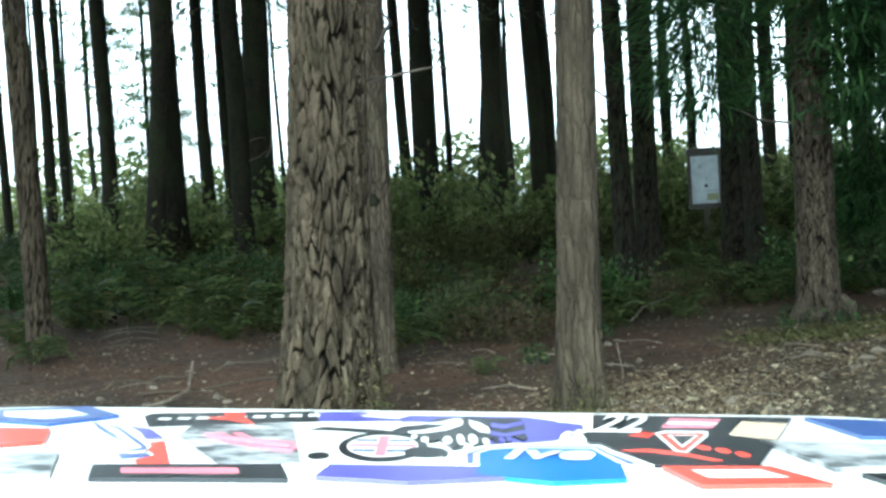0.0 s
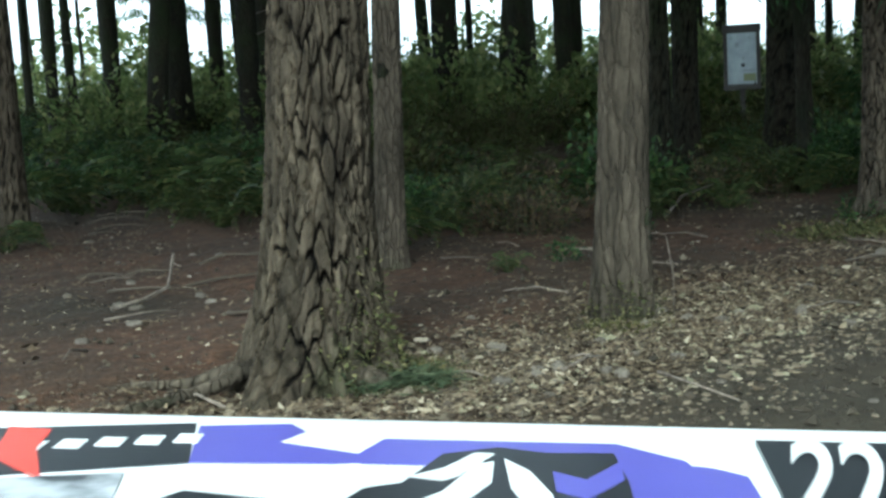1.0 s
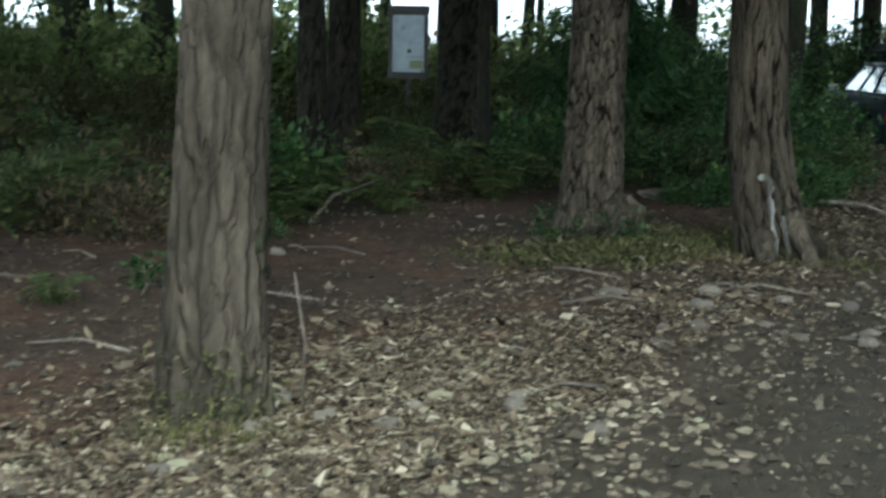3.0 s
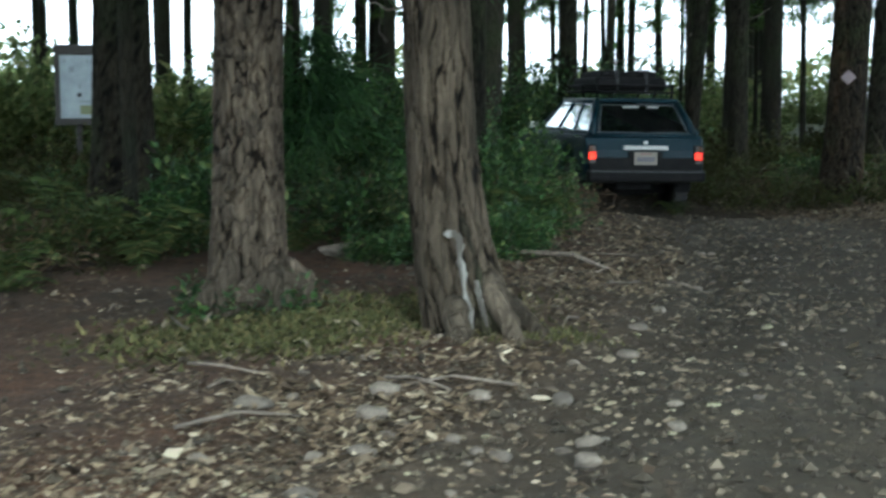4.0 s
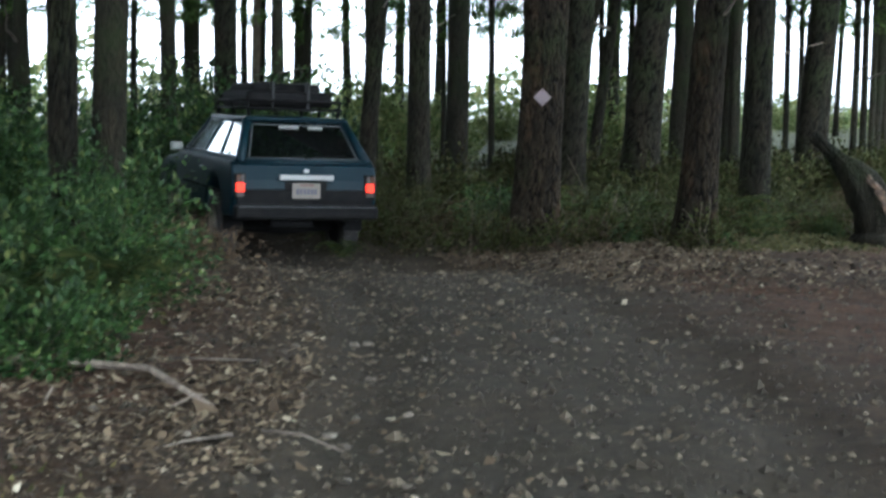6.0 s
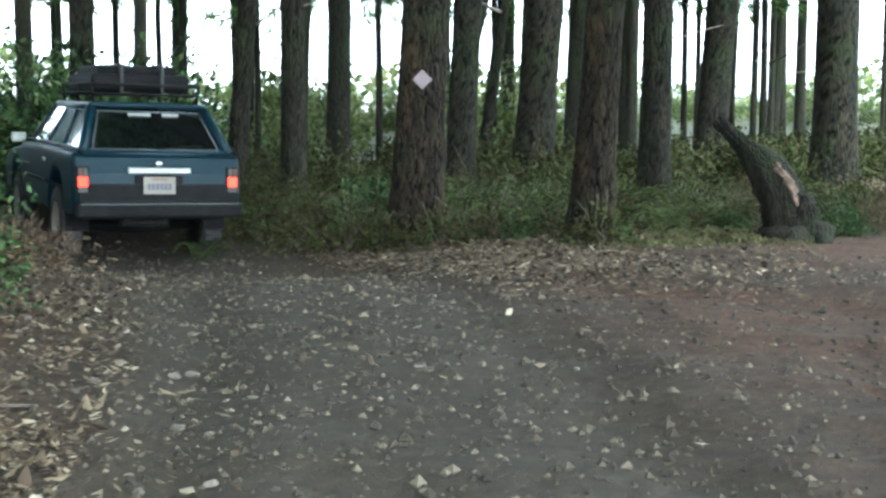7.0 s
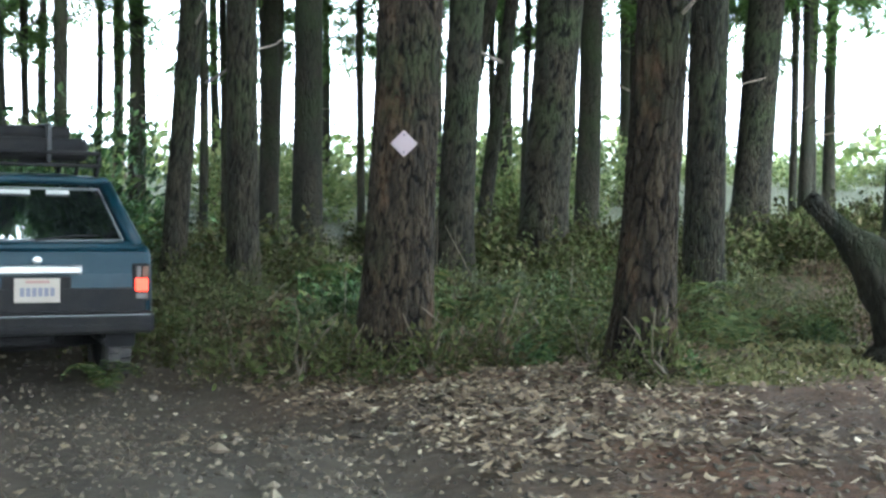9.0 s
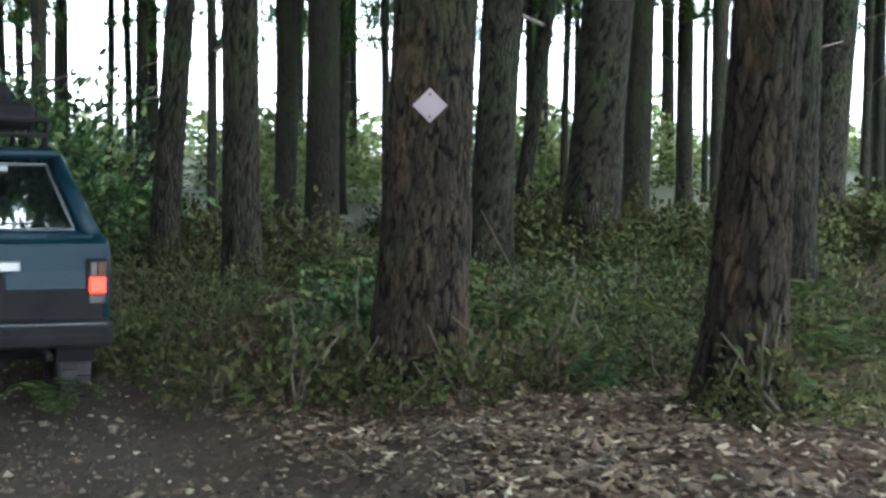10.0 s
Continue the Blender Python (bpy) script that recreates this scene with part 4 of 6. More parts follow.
# a torn-off fir sprig on the pebbles
sp = np.random.RandomState(77)
sc = np.stack([-0.22 + 0.30 * sp.uniform(0, 1, 60), 5.82 + 0.05 * sp.normal(0, 1, 60), np.zeros(60)], -1)
sc[:, 2] = height(sc[:, 0], sc[:, 1]) + 0.03 + 0.03 * sp.uniform(0, 1, 60)
sv, sf = sprays(sc, np.tile([0.8, 0.1, 0.2], (60, 1)), 0.09, 0.010, sp, 22)
sv[:, 2] = height(sv[:, 0], sv[:, 1]) + 0.012 + 0.45 * np.abs(sv[:, 2] - height(sv[:, 0], sv[:, 1]))
M_SPRIG = leaf_material("drying_needles", [(0.0, (0.025, 0.036, 0.018)), (0.6, (0.05, 0.066, 0.033)), (1.0, (0.09, 0.10, 0.055))], 0.7, 0.15)
sprig = part_mesh("fir_sprig", raw_mesh("fir_sprig", sv.tolist(), sf.tolist()), M_SPRIG)
tagged(sprig, "dull green fir sprig lying on pebbles", "branch")
part("stem", tube([(-0.26, 5.83, h_at(-0.26, 5.83) + 0.03), (-0.08, 5.82, h_at(-0.08, 5.82) + 0.045), (0.10, 5.84, h_at(0.1, 5.84) + 0.03)], [0.007, 0.006, 0.003], 6), M_STEM, sprig)

# pale rotten log in front of the shrubs
bm = tube([(-0.17, 0, 0.05), (-0.08, 0.01, 0.065), (0.05, 0, 0.07), (0.17, -0.01, 0.06)], [0.045, 0.07, 0.075, 0.05], 12)
for v in bm.verts:
    v.co += Vector((0.012 * math.sin(v.co.z * 60), 0.01 * math.sin(v.co.x * 50), 0.008 * math.sin(v.co.y * 70 + v.co.x * 30)))
log = part("rotten_log", bm, M_TWIG)
log.matrix_world = pose(4.85, 12.15, h_at(4.85, 12.15), 0, 0, -20) @ Matrix.Diagonal((1.7, 0.8, 0.75, 1))
tagged(log, "short pale rotten log beside the shrubs", "log")

# white scar, dark knot and stubs on the trees beside the track
def bark_patch(name, tree, spec, path, material, label, seed, out=0.012):
    """A raised patch on a trunk; path rows are height, angle in degrees and width; spec is r, flare, decay, lean, sweep and seed of the trunk."""
    r, flare, decay, lean, sweep, tree_seed = spec
    rs = np.random.RandomState(seed)
    ph = np.random.RandomState(tree_seed).uniform(0, 6.28, 12)
    bm = bmesh.new()
    rows = []
    zs, angs, ws = [np.array(c, float) for c in zip(*path)]
    for z in np.linspace(zs[0], zs[-1], 25):
        ang, half = radians(np.interp(z, zs, angs)), np.interp(z, zs, ws) / 2 * rs.uniform(0.7, 1.3)
        ox, oy = trunk_axis(z, lean, sweep)
        row = []
        for j in range(6):
            R = float(trunk_skin(np.array(ang), np.array(z), r, 28, flare, decay, ph))
            b = ang + (half / R) * (j / 2.5 - 1)
            R = float(trunk_skin(np.array(b), np.array(z), r, 28, flare, decay, ph)) + (out + rs.uniform(-0.002, 0.002) if 0 < j < 5 else -0.02)
            row.append(bm.verts.new((ox + R * math.cos(b), oy + R * math.sin(b), z)))
        rows.append(row)
    for a, b in zip(rows, rows[1:]):
        for j in range(5):
            bm.faces.new((a[j], a[j + 1], b[j + 1], b[j]))
    return part(name, shade(bm), material, tree, label)


def trunk_moss(tree, spec, a0, a1, top, seed, n=900):
    """Short moss that clings to the foot of a trunk between two angles."""
    r, flare, decay, lean, sweep, tree_seed = spec
    rs = np.random.RandomState(seed)
    ph = np.random.RandomState(tree_seed).uniform(0, 6.28, 12)
    A, Z = np.radians(rs.normal((a0 + a1) / 2, (a1 - a0) / 3.5, n)), top * rs.beta(0.9, 2.2, n)
    R = trunk_skin(A, Z, r, 28, flare, decay, ph) + 0.006
    ox, oy = trunk_axis(Z, lean, sweep)
    c = np.stack([ox + R * np.cos(A), oy + R * np.sin(A), Z], -1)
    d = np.stack([np.cos(A), np.sin(A), 0.2 + 0 * A], -1)
    v, f = sprays(c, d, 0.03, 0.014, rs, 1)
    ob = part_mesh("moss", raw_mesh("moss", v.tolist(), f.tolist()), M_MOSS, tree, "yellow-green moss on the foot")
    ob["kind"] = "stuff"
    return ob


trunk_moss(big_fir, (0.170, 1.0, 0.36, (0.062, 0.0), (-0.02, 0.0), 101), -75, 5, 0.55, 61)
trunk_moss(knot_fir, (0.108, 0.40, 0.35, (0.042, 0.0), (0, 0), 102), -170, -20, 0.25, 62, 300)
SCAR_FIR = (0.130, 0.55, 0.36, (-0.008, 0.0), (0.125, -0.07), 106)
bark_patch("bark_scar", scar_fir, SCAR_FIR, [(0.03, -117, 0.012), (0.11, -113, 0.034), (0.18, -114, 0.020), (0.25, -110, 0.045), (0.31, -111, 0.025), (0.36, -107, 0.05), (0.40, -108, 0.03)], M_SCAR, "white bare scar on the foot of a fir", 1, 0.014)
bark_patch("bark_scar", scar_fir, SCAR_FIR, [(0.385, -119, 0.04), (0.40, -117, 0.08), (0.415, -117, 0.04)], M_SCAR, "white bare scar on the foot of a fir", 2, 0.014)
bark_patch("bark_scar", scar_fir, SCAR_FIR, [(0.04, -99, 0.01), (0.12, -97, 0.03), (0.22, -95, 0.02)], M_SCAR, "white bare scar on the foot of a fir", 3, 0.012)
bark_patch("wound", scar_fir, SCAR_FIR, [(0.02, -84, 0.008), (0.10, -86, 0.03), (0.20, -88, 0.035), (0.32, -90, 0.02), (0.42, -95, 0.045), (0.47, -97, 0.01)], M_BARK_DARK, "dark crack beside the scar", 4, 0.008)

for k, (tree, rr, zz, a) in enumerate([(knot_fir, 0.125, 0.46, -0.45), (knot_fir, 0.12, 0.37, -0.4), (slim_fir, 0.10, 1.22, -1.4)]):
    ob = part("knot", lump("knot", 0.06, 0.055, 0.10, 500 + k, M_BLACK, 0.3, 3), M_BARK_DARK, tree, "dark swollen knot")
    ob.location = (rr * math.cos(a), rr * math.sin(a), zz)

# leaning broken stump
stump = new("broken_stump")
stump.location = (13.82, 12.80, h_at(13.82, 12.80))
d, toward = Vector((-0.463, 0.885, 0)), Vector((-0.885, -0.463, 0))
spine = [(-0.02, -0.10, 0.27), (0.0, 0.06, 0.235), (0.05, 0.20, 0.20), (0.10, 0.34, 0.18), (0.16, 0.45, 0.172), (0.23, 0.56, 0.155), (0.33, 0.66, 0.105), (0.43, 0.745, 0.068), (0.54, 0.85, 0.056), (0.62, 0.93, 0.052), (0.655, 0.965, 0.036)]
bm = tube([d * t + Vector((0, 0, z)) for t, z, r in spine], [r for t, z, r in spine], 30)
rs = np.random.RandomState(41)
for v in bm.verts:
    a = math.atan2(v.co.y, v.co.x)
    k = 0.014 * math.sin(9 * a + v.co.z * 5) + 0.012 * math.sin(v.co.z * 23 + 3 * a) + 0.010 * math.sin(17 * a)
    v.co += Vector((math.cos(a), math.sin(a), 0)) * k + Vector(rs.normal(0, 0.006, 3))
part("stem", bm, M_BARK_DARK, stump)
for k, (t, f, z, sx, sy, sz, turn) in enumerate([(-0.20, 0.02, 0.03, 0.34, 0.22, 0.26, 0.3), (0.16, 0.10, 0.02, 0.36, 0.22, 0.22, 1.2), (0.02, 0.20, 0.02, 0.30, 0.24, 0.24, 2.0), (-0.10, 0.10, 0.22, 0.22, 0.20, 0.26, 0.8)]):
    ob = part("root_flare", lump("root_flare", sx, sy, sz, 42 + k, M_BARK_DARK, 0.22, 3), M_BARK_DARK, stump)
    ob.location, ob.rotation_euler[2] = d * t + toward * f + Vector((0, 0, z)), turn
for k, (t, f, z, l, w) in enumerate([(0.09, 0.145, 0.52, 0.16, 0.06), (0.04, 0.15, 0.42, 0.17, 0.08), (0.13, 0.13, 0.58, 0.12, 0.035), (0.0, 0.165, 0.33, 0.14, 0.05)]):
    ob = part("torn_wood", lump("torn_wood", l, 0.05, w, 47 + k, M_ROT, 0.3, 3), M_ROT, stump, "bare orange torn wood")
    ob.location = d * t + toward * f + Vector((0, 0, z))
    ob.rotation_euler = (0, radians(38 + 9 * k), radians(-62.4))
tagged(stump, "leaning broken stump with torn orange wood", "stump")


# moss cushions
def moss(x, y, size, seed, label="yellow-green moss and short grass on the soil"):
    rs = np.random.RandomState(seed)
    n = 1000
    gx, gy = rs.normal(0, 0.27, n) + 0.1 * np.sin(np.arange(n)), rs.normal(0, 0.24, n)
    zz = height(x + gx * size, y + gy * size) - h_at(x, y)
    a, l, w = rs.uniform(0, 6.28, n), rs.uniform(0.02, 0.055, n), rs.uniform(0.006, 0.014, n)
    tx, ty = np.cos(a), np.sin(a)
    v = np.stack([np.stack([gx - ty * w, gy + tx * w, zz], -1), np.stack([gx + ty * w, gy - tx * w, zz], -1), np.stack([gx + tx * l, gy + ty * l, zz + l * rs.uniform(0.2, 0.8, n)], -1)], 1).reshape(-1, 3)
    me = raw_mesh("moss_patch", v.tolist(), np.arange(3 * n).reshape(n, 3).tolist())
    ob = part_mesh("moss_patch", me, M_MOSS)
    ob.location = (x, y, h_at(x, y) + 0.004)
    ob.scale = (size, size, 1)
    return tagged(ob, label, "moss", "moss patches", "stuff")


for k, (x, y, s) in enumerate([(3.71, 9.98, 1.0), (3.2, 9.75, 1.0), (4.19, 9.2, 0.5), (-0.02, 6.15, 0.4), (0.02, 5.92, 0.35), (-0.08, 5.80, 0.25), (0.94, 6.82, 0.35), (13.7, 13.3, 1.2), (12.5, 13.55, 0.7), (14.3, 13.9, 1.3), (4.3, 10.2, 0.8), (3.55, 9.7, 0.9), (3.0, 9.9, 0.9), (3.95, 9.75, 0.8), (3.4, 9.55, 0.7), (1.5, 16.0, 1.4), (12.7, 13.2, 0.8), (13.1, 13.25, 0.9), (13.3, 12.9, 0.9), (12.2, 13.35, 0.45), (12.45, 13.1, 0.5), (12.9, 14.3, 0.9), (11.4, 16.2, 0.5), (14.9, 14.9, 1.4)]):
    moss(x, y, s, 600 + k)


# ferns
def frond_mesh(seed, length=0.5):
    """One arching frond along +x with paired leaflets on a stalk."""
    rs = np.random.RandomState(seed)
    up = 0.75 + 0.15 * seed % 1
    rise = lambda t: length * up * (1.7 * t - 1.45 * t * t)
    v, f = [], []
    for j in range(14):
        t, t1 = j / 14, (j + 1) / 14
        x, x1, z, z1 = length * 0.92 * t, length * 0.92 * t1, rise(t), rise(t1)
        b = len(v)
        v += [(x, -0.003, z), (x, 0.003, z), (x1, 0.003, z1), (x1, -0.003, z1)]
        f.append((b, b + 1, b + 2, b + 3))
        w = 0.24 * length * math.sin(math.pi * min(1, t1 * 0.9 + 0.1)) * rs.uniform(0.8, 1.15) + 0.01
        for s in (-1, 1):
            b = len(v)
            v += [(x1 - 0.012, s * 0.002, z1), (x1 + 0.03, s * w * 0.5, z1 + 0.006), (x1 + 0.02, s * w, z1 - 0.02), (x1 - 0.012, s * w * 0.5, z1)]
            f.append((b, b + 1, b + 2, b + 3))
    return raw_mesh("frond", v, f)


FRONDS = [frond_mesh(700 + k) for k in range(4)]


def fern(x, y, size, seed, label):
    plant = new("fern")
    plant.location, plant.scale, plant.rotation_euler[2] = (x, y, h_at(x, y) - 0.01), (size, size, size), seed * 1.3
    rs = np.random.RandomState(700 + seed)
    for k in range(10):
        fr = part_mesh("frond", FRONDS[(k + seed) % 4], M_FERN, plant)
        fr.rotation_euler = (rs.uniform(-0.25, 0.25), rs.uniform(-0.3, 0.25), k * 0.628 + rs.uniform(-0.25, 0.25))
        fr.scale = [rs.uniform(0.7, 1.15)] * 3
    return tagged(plant, label, "fern", "ferns")


for k, (x, y, s) in enumerate([(-2.14, 17.2, 1.3), (-2.7, 17.0, 1.2), (-1.5, 15.2, 1.1), (1.1, 15.5, 1.2), (0.35, 11.15, 0.9), (0.9, 13.0, 1.1), (0.58, 8.6, 0.35), (2.2, 12.0, 0.9), (12.4, 15.7, 0.8), (12.9, 14.7, 0.8), (11.6, 16.9, 0.7), (13.3, 15.0, 0.9), (-3.6, 12.6, 1.0), (-3.0, 11.0, 0.7), (6.1, 13.0, 0.8), (-1.9, 12.6, 0.9), (-1.5, 11.9, 0.9), (-2.3, 13.6, 0.9), (-1.2, 12.7, 0.8), (-2.9, 14.6, 0.8), (-3.3, 12.0, 0.4), (-2.95, 11.5, 0.35), (-5.2, 19.5, 1.0), (-6.4, 21.5, 1.1), (-4.4, 18.5, 0.9), (-7.2, 24.0, 1.2), (2.6, 11.6, 0.7), (4.5, 12.5, 0.8), (1.9, 11.3, 0.7), (10.75, 16.6, 0.6), (11.3, 17.4, 0.9), (11.6, 18.2, 1.0), (11.9, 19.0, 1.0), (12.3, 14.9, 0.6), (14.2, 14.2, 0.8), (13.5, 13.9, 0.6)]):
    fern(x, y, s, k, "yellow-green fern growing on the forest floor")
for k, (x, y) in enumerate([(3.25, 10.2), (3.56, 10.2), (3.42, 10.12), (3.2, 10.35), (0.95, 8.9), (1.7, 10.7), (12.3, 13.4), (11.95, 14.9), (12.95, 17.9), (12.2, 14.4)]):
    shrub(x, y, 0.8 if k < 4 else 0.7, LOWGREEN, M_SALAL, k, "small ivy tuft at the foot of a fir", "ivy tufts", "ivy_tuft")["kind"] = "stuff"
for k, (x, y, lo, hi_, sp) in enumerate([(3.5, 12.6, 2.35, 7.0, 1.0), (6.6, 17.6, 0.6, 1.9, 0.9)]):
    young = conifer(x, y, 0.045, M_BARK_DARK, 430 + k, "young fir with low hanging dark boughs", 0, crown=False)
    part_mesh("crown", crown_mesh(90 + k, lo, hi_, sp, 120, 44, (0.30, 0.028)), M_NEEDLE, young)
YOUNG_CROWNS = [crown_mesh(60 + k, 3.3, 10.5, 1.9, 170, 90, (0.22, 0.032)) for k in range(4)]
for k, (x, y) in enumerate([(22.0, 27.5), (24.5, 24.0), (16.0, 27.0), (25.0, 19.5), (-6.0, 34.0), (14.5, 33.0), (27.5, 27.0), (23.5, 29.5), (17.5, 30.5), (26.5, 22.0), (29.0, 25.0), (19.5, 27.0), (30.5, 20.0), (24.0, 33.0), (28.0, 30.5), (15.0, 29.0),
                            (14.0, 26.5), (16.6, 23.6), (21.2, 24.6), (22.6, 23.2), (24.4, 20.9), (22.9, 18.6), (25.6, 17.6), (22.2, 15.9), (27.4, 15.8), (12.2, 27.6), (19.6, 23.8), (23.2, 24.4), (22.7, 18.3), (16.8, 29.5)]):
    young = conifer(x, y, 0.06, M_BARK_DARK, 410 + k, "young green fir in the gap between the trunks", 0, crown=False)
    c = part_mesh("crown", YOUNG_CROWNS[k % 4], M_NEEDLE_LIT, young)
    c.rotation_euler[2], c.location[2] = k * 1.9, 0.5 * math.sin(k * 2.7)

# loose bark and the broken look of the two firs beside the moss
FLAKES = []
for k in range(3):
    me = bpy.data.meshes.new("bark_flake")
    bm = lump("bark_flake", 0.024, 0.05, 0.09, 800 + k, M_BARK_DARK, 0.35)
    bm.to_mesh(me)
    bm.free()
    FLAKES.append(me)
rs = np.random.RandomState(81)
for k in range(70):
    a, z = rs.uniform(-2.9, 0.2), rs.uniform(0.15, 2.0)
    f = part_mesh("bark_flake", FLAKES[k % 3], M_BARK_GREY, ivy_fir)
    rr = 0.150 * (1 + 0.4 * math.exp(-z / 0.28))
    f.location = (rr * math.cos(a), rr * math.sin(a), z)
    f.rotation_euler = (rs.uniform(-0.3, 0.3), rs.uniform(-0.3, 0.3), a)
    f.scale = [rs.uniform(0.6, 1.2)] * 3

for k in range(7):
    a = -2.7 + 0.42 * k
    ob = part("root_flare", lump("root_flare", 0.17, 0.12, 0.20 + 0.1 * (k % 2), 860 + k, M_BARK_GREY, 0.25, 3), M_BARK_GREY, ivy_fir)
    ob.location, ob.rotation_euler[2] = (0.20 * math.cos(a), 0.20 * math.sin(a), 0.08), a
# exposed roots, pebbles and grass on the dirt bank
rs = np.random.RandomState(91)
for k in range(26):
    x, y, a, l = rs.uniform(-4.6, -0.9), rs.uniform(7.4, 14.5), rs.uniform(-0.6, 0.6), rs.uniform(0.2, 0.7)
    dx, dy = l * math.cos(a), l * math.sin(a)
    stick("twig", [(x, y, 0.005), (x + dx * 0.3, y + dy * 0.5, 0.03), (x + dx * 0.7, y + dy * 0.4, 0.02), (x + dx, y + dy, 0.0)], 0.012, 0.005, "dark root or twig lying on the dirt bank", M_STEM, 6, "twig", "dry twigs")
for k in range(40):
    stone(rs.uniform(-4.6, -0.6), rs.uniform(7.0, 14.0), rs.uniform(0.03, 0.08), k, "small pale stone on the dirt bank")
for k in range(26):
    x = rs.uniform(-7.5, -1.6)
    y = 12.3 - 1.15 * (x + 1.6) + rs.uniform(-0.6, 3.5)
    if k % 3:
        shrub(x, y, rs.uniform(0.35, 0.7), THICKET, M_UNDER if k % 2 else M_OLIVE, k, "thin olive-green brush on the dirt bank", "undergrowth shrubs")
    else:
        shrub(x, y, rs.uniform(0.5, 0.9), SALAL, M_SALAL, k, "dark green evergreen shrub on the dirt bank", "undergrowth shrubs")
for k in range(14):
    x, y, s = rs.uniform(-3.6, -0.9), rs.uniform(13.2, 17.0), rs.uniform(1.0, 1.5)
    fern(x, y, s, k, "yellow-green fern growing on the dirt bank")
# tall evergreen leaves beside the bend and at the foot of the marker tree
for k, (x, y, s) in enumerate([(5.3, 19.4, 0.8), (4.7, 18.2, 0.7), (5.5, 20.8, 0.8), (5.05, 11.72, 0.6), (5.55, 11.75, 0.65), (4.75, 11.9, 0.45), (6.0, 12.3, 0.5), (5.9, 13.45, 0.85), (6.3, 13.9, 1.0), (5.3, 13.4, 0.8), (6.9, 14.0, 0.8)]):
    shrub(x, y, s, SALAL, M_SALAL, k, "dense dark evergreen shrub beside the track", "undergrowth shrubs")

rs = np.random.RandomState(98)
for k in range(34):
    x, y = north_spot(False)
    y -= rs.uniform(0.2, 0.9)
    if clear_of_trunks(x, y, 0.35):
        s = rs.uniform(0.7, 1.35)
        fern(x, y, s, k, "yellow-green fern among the evergreen shrubs")
for k in range(22):
    x, y = east_spot(False)
    if clear_of_trunks(x, y, 0.3):
        s = rs.uniform(0.7, 1.3)
        fern(x, y, s, k, "yellow-green fern under the firs")
for k, (x, y) in enumerate([(11.45, 14.85), (11.65, 14.65), (11.9, 14.6), (12.15, 14.55), (11.5, 15.2), (11.95, 13.5), (12.05, 13.35), (12.5, 14.2), (11.3, 15.4), (11.2, 15.9), (11.3, 16.5), (11.4, 17.0)]):
    shrub(x, y, 0.8 + 0.4 * ((k * 0.618) % 1), LOWSALAL, M_UNDER, k, "low olive-green tuft at the foot of a fir", "undergrowth shrubs")
# thin dead stems standing in the thicket
rs = np.random.RandomState(95)
for k in range(16):
    x, y = east_spot(False)
    l = rs.uniform(0.3, 0.8)
    stick("dead_stem", [(x, y, -0.02), (x + rs.normal(0, 0.06), y + rs.normal(0, 0.06), l * 0.5), (x + rs.normal(0, 0.2), y + rs.normal(0, 0.2), l)], 0.008, 0.003, "thin bare dead stem in the thicket", M_STEM, 5, "stem", "dead stems")

# bands of pale pebbles between the firs and the track
rs = np.random.RandomState(97)
bm = bmesh.new()
bmesh.ops.create_icosphere(bm, subdivisions=1, radius=1.0)
ico = np.array([v.co[:] for v in bm.verts])
ico_f = np.array([[v.index for v in f.verts] for f in bm.faces])
bm.free()
px, py = [np.concatenate(c) for c in zip(along(LITTER_LINE, 12000, 0.36, rs, 0.02, 0.40), along(LITTER_LINE, 1000, 0.45, rs, 0.4, 0.75), (rs.normal(11.3, 0.7, 900), rs.normal(13.9, 1.1, 900)))]
pn = len(px)
sz = np.clip(rs.lognormal(-4.55, 0.42, pn), 0.006, 0.032)
an = rs.uniform(0, 6.28, pn)
ov = ico[None] * sz[:, None, None] * rs.uniform(0.55, 1.25, (pn, len(ico), 1)) * np.stack([rs.uniform(0.9, 1.5, pn), rs.uniform(0.7, 1.1, pn), rs.uniform(0.3, 0.6, pn)], -1)[:, None, :]
rx = ov[..., 0] * np.cos(an)[:, None] - ov[..., 1] * np.sin(an)[:, None] + px[:, None]
ry = ov[..., 0] * np.sin(an)[:, None] + ov[..., 1] * np.cos(an)[:, None] + py[:, None]
pv = np.stack([rx, ry, ov[..., 2] + (height(px, py) + sz * 0.15)[:, None]], -1).reshape(-1, 3)
pf = (np.arange(pn)[:, None, None] * len(ico) + ico_f[None]).reshape(-1, 3)
M_PEBBLE = leaf_material("pale_pebbles", [(0.0, (0.05, 0.038, 0.027)), (0.45, (0.115, 0.09, 0.06)), (0.8, (0.21, 0.17, 0.115)), (0.93, (0.20, 0.19, 0.12)), (1.0, (0.38, 0.32, 0.235))], 0.85)
tagged(part_mesh("pebbles", raw_mesh("pebbles", pv.tolist(), pf.tolist()), M_PEBBLE), "pale tan pebbles strewn between the firs and track", "pebbles", kind="stuff")

for k, (x, y, s) in enumerate([(12.5, 19.3, 1.1), (13.0, 18.8, 1.0), (12.3, 18.6, 0.9), (13.6, 19.6, 1.2), (12.8, 17.6, 0.8)]):
    shrub(x, y, s, THICKET, M_UNDER, k, "murky olive-green thicket on the rise beyond the bend", "undergrowth shrubs")
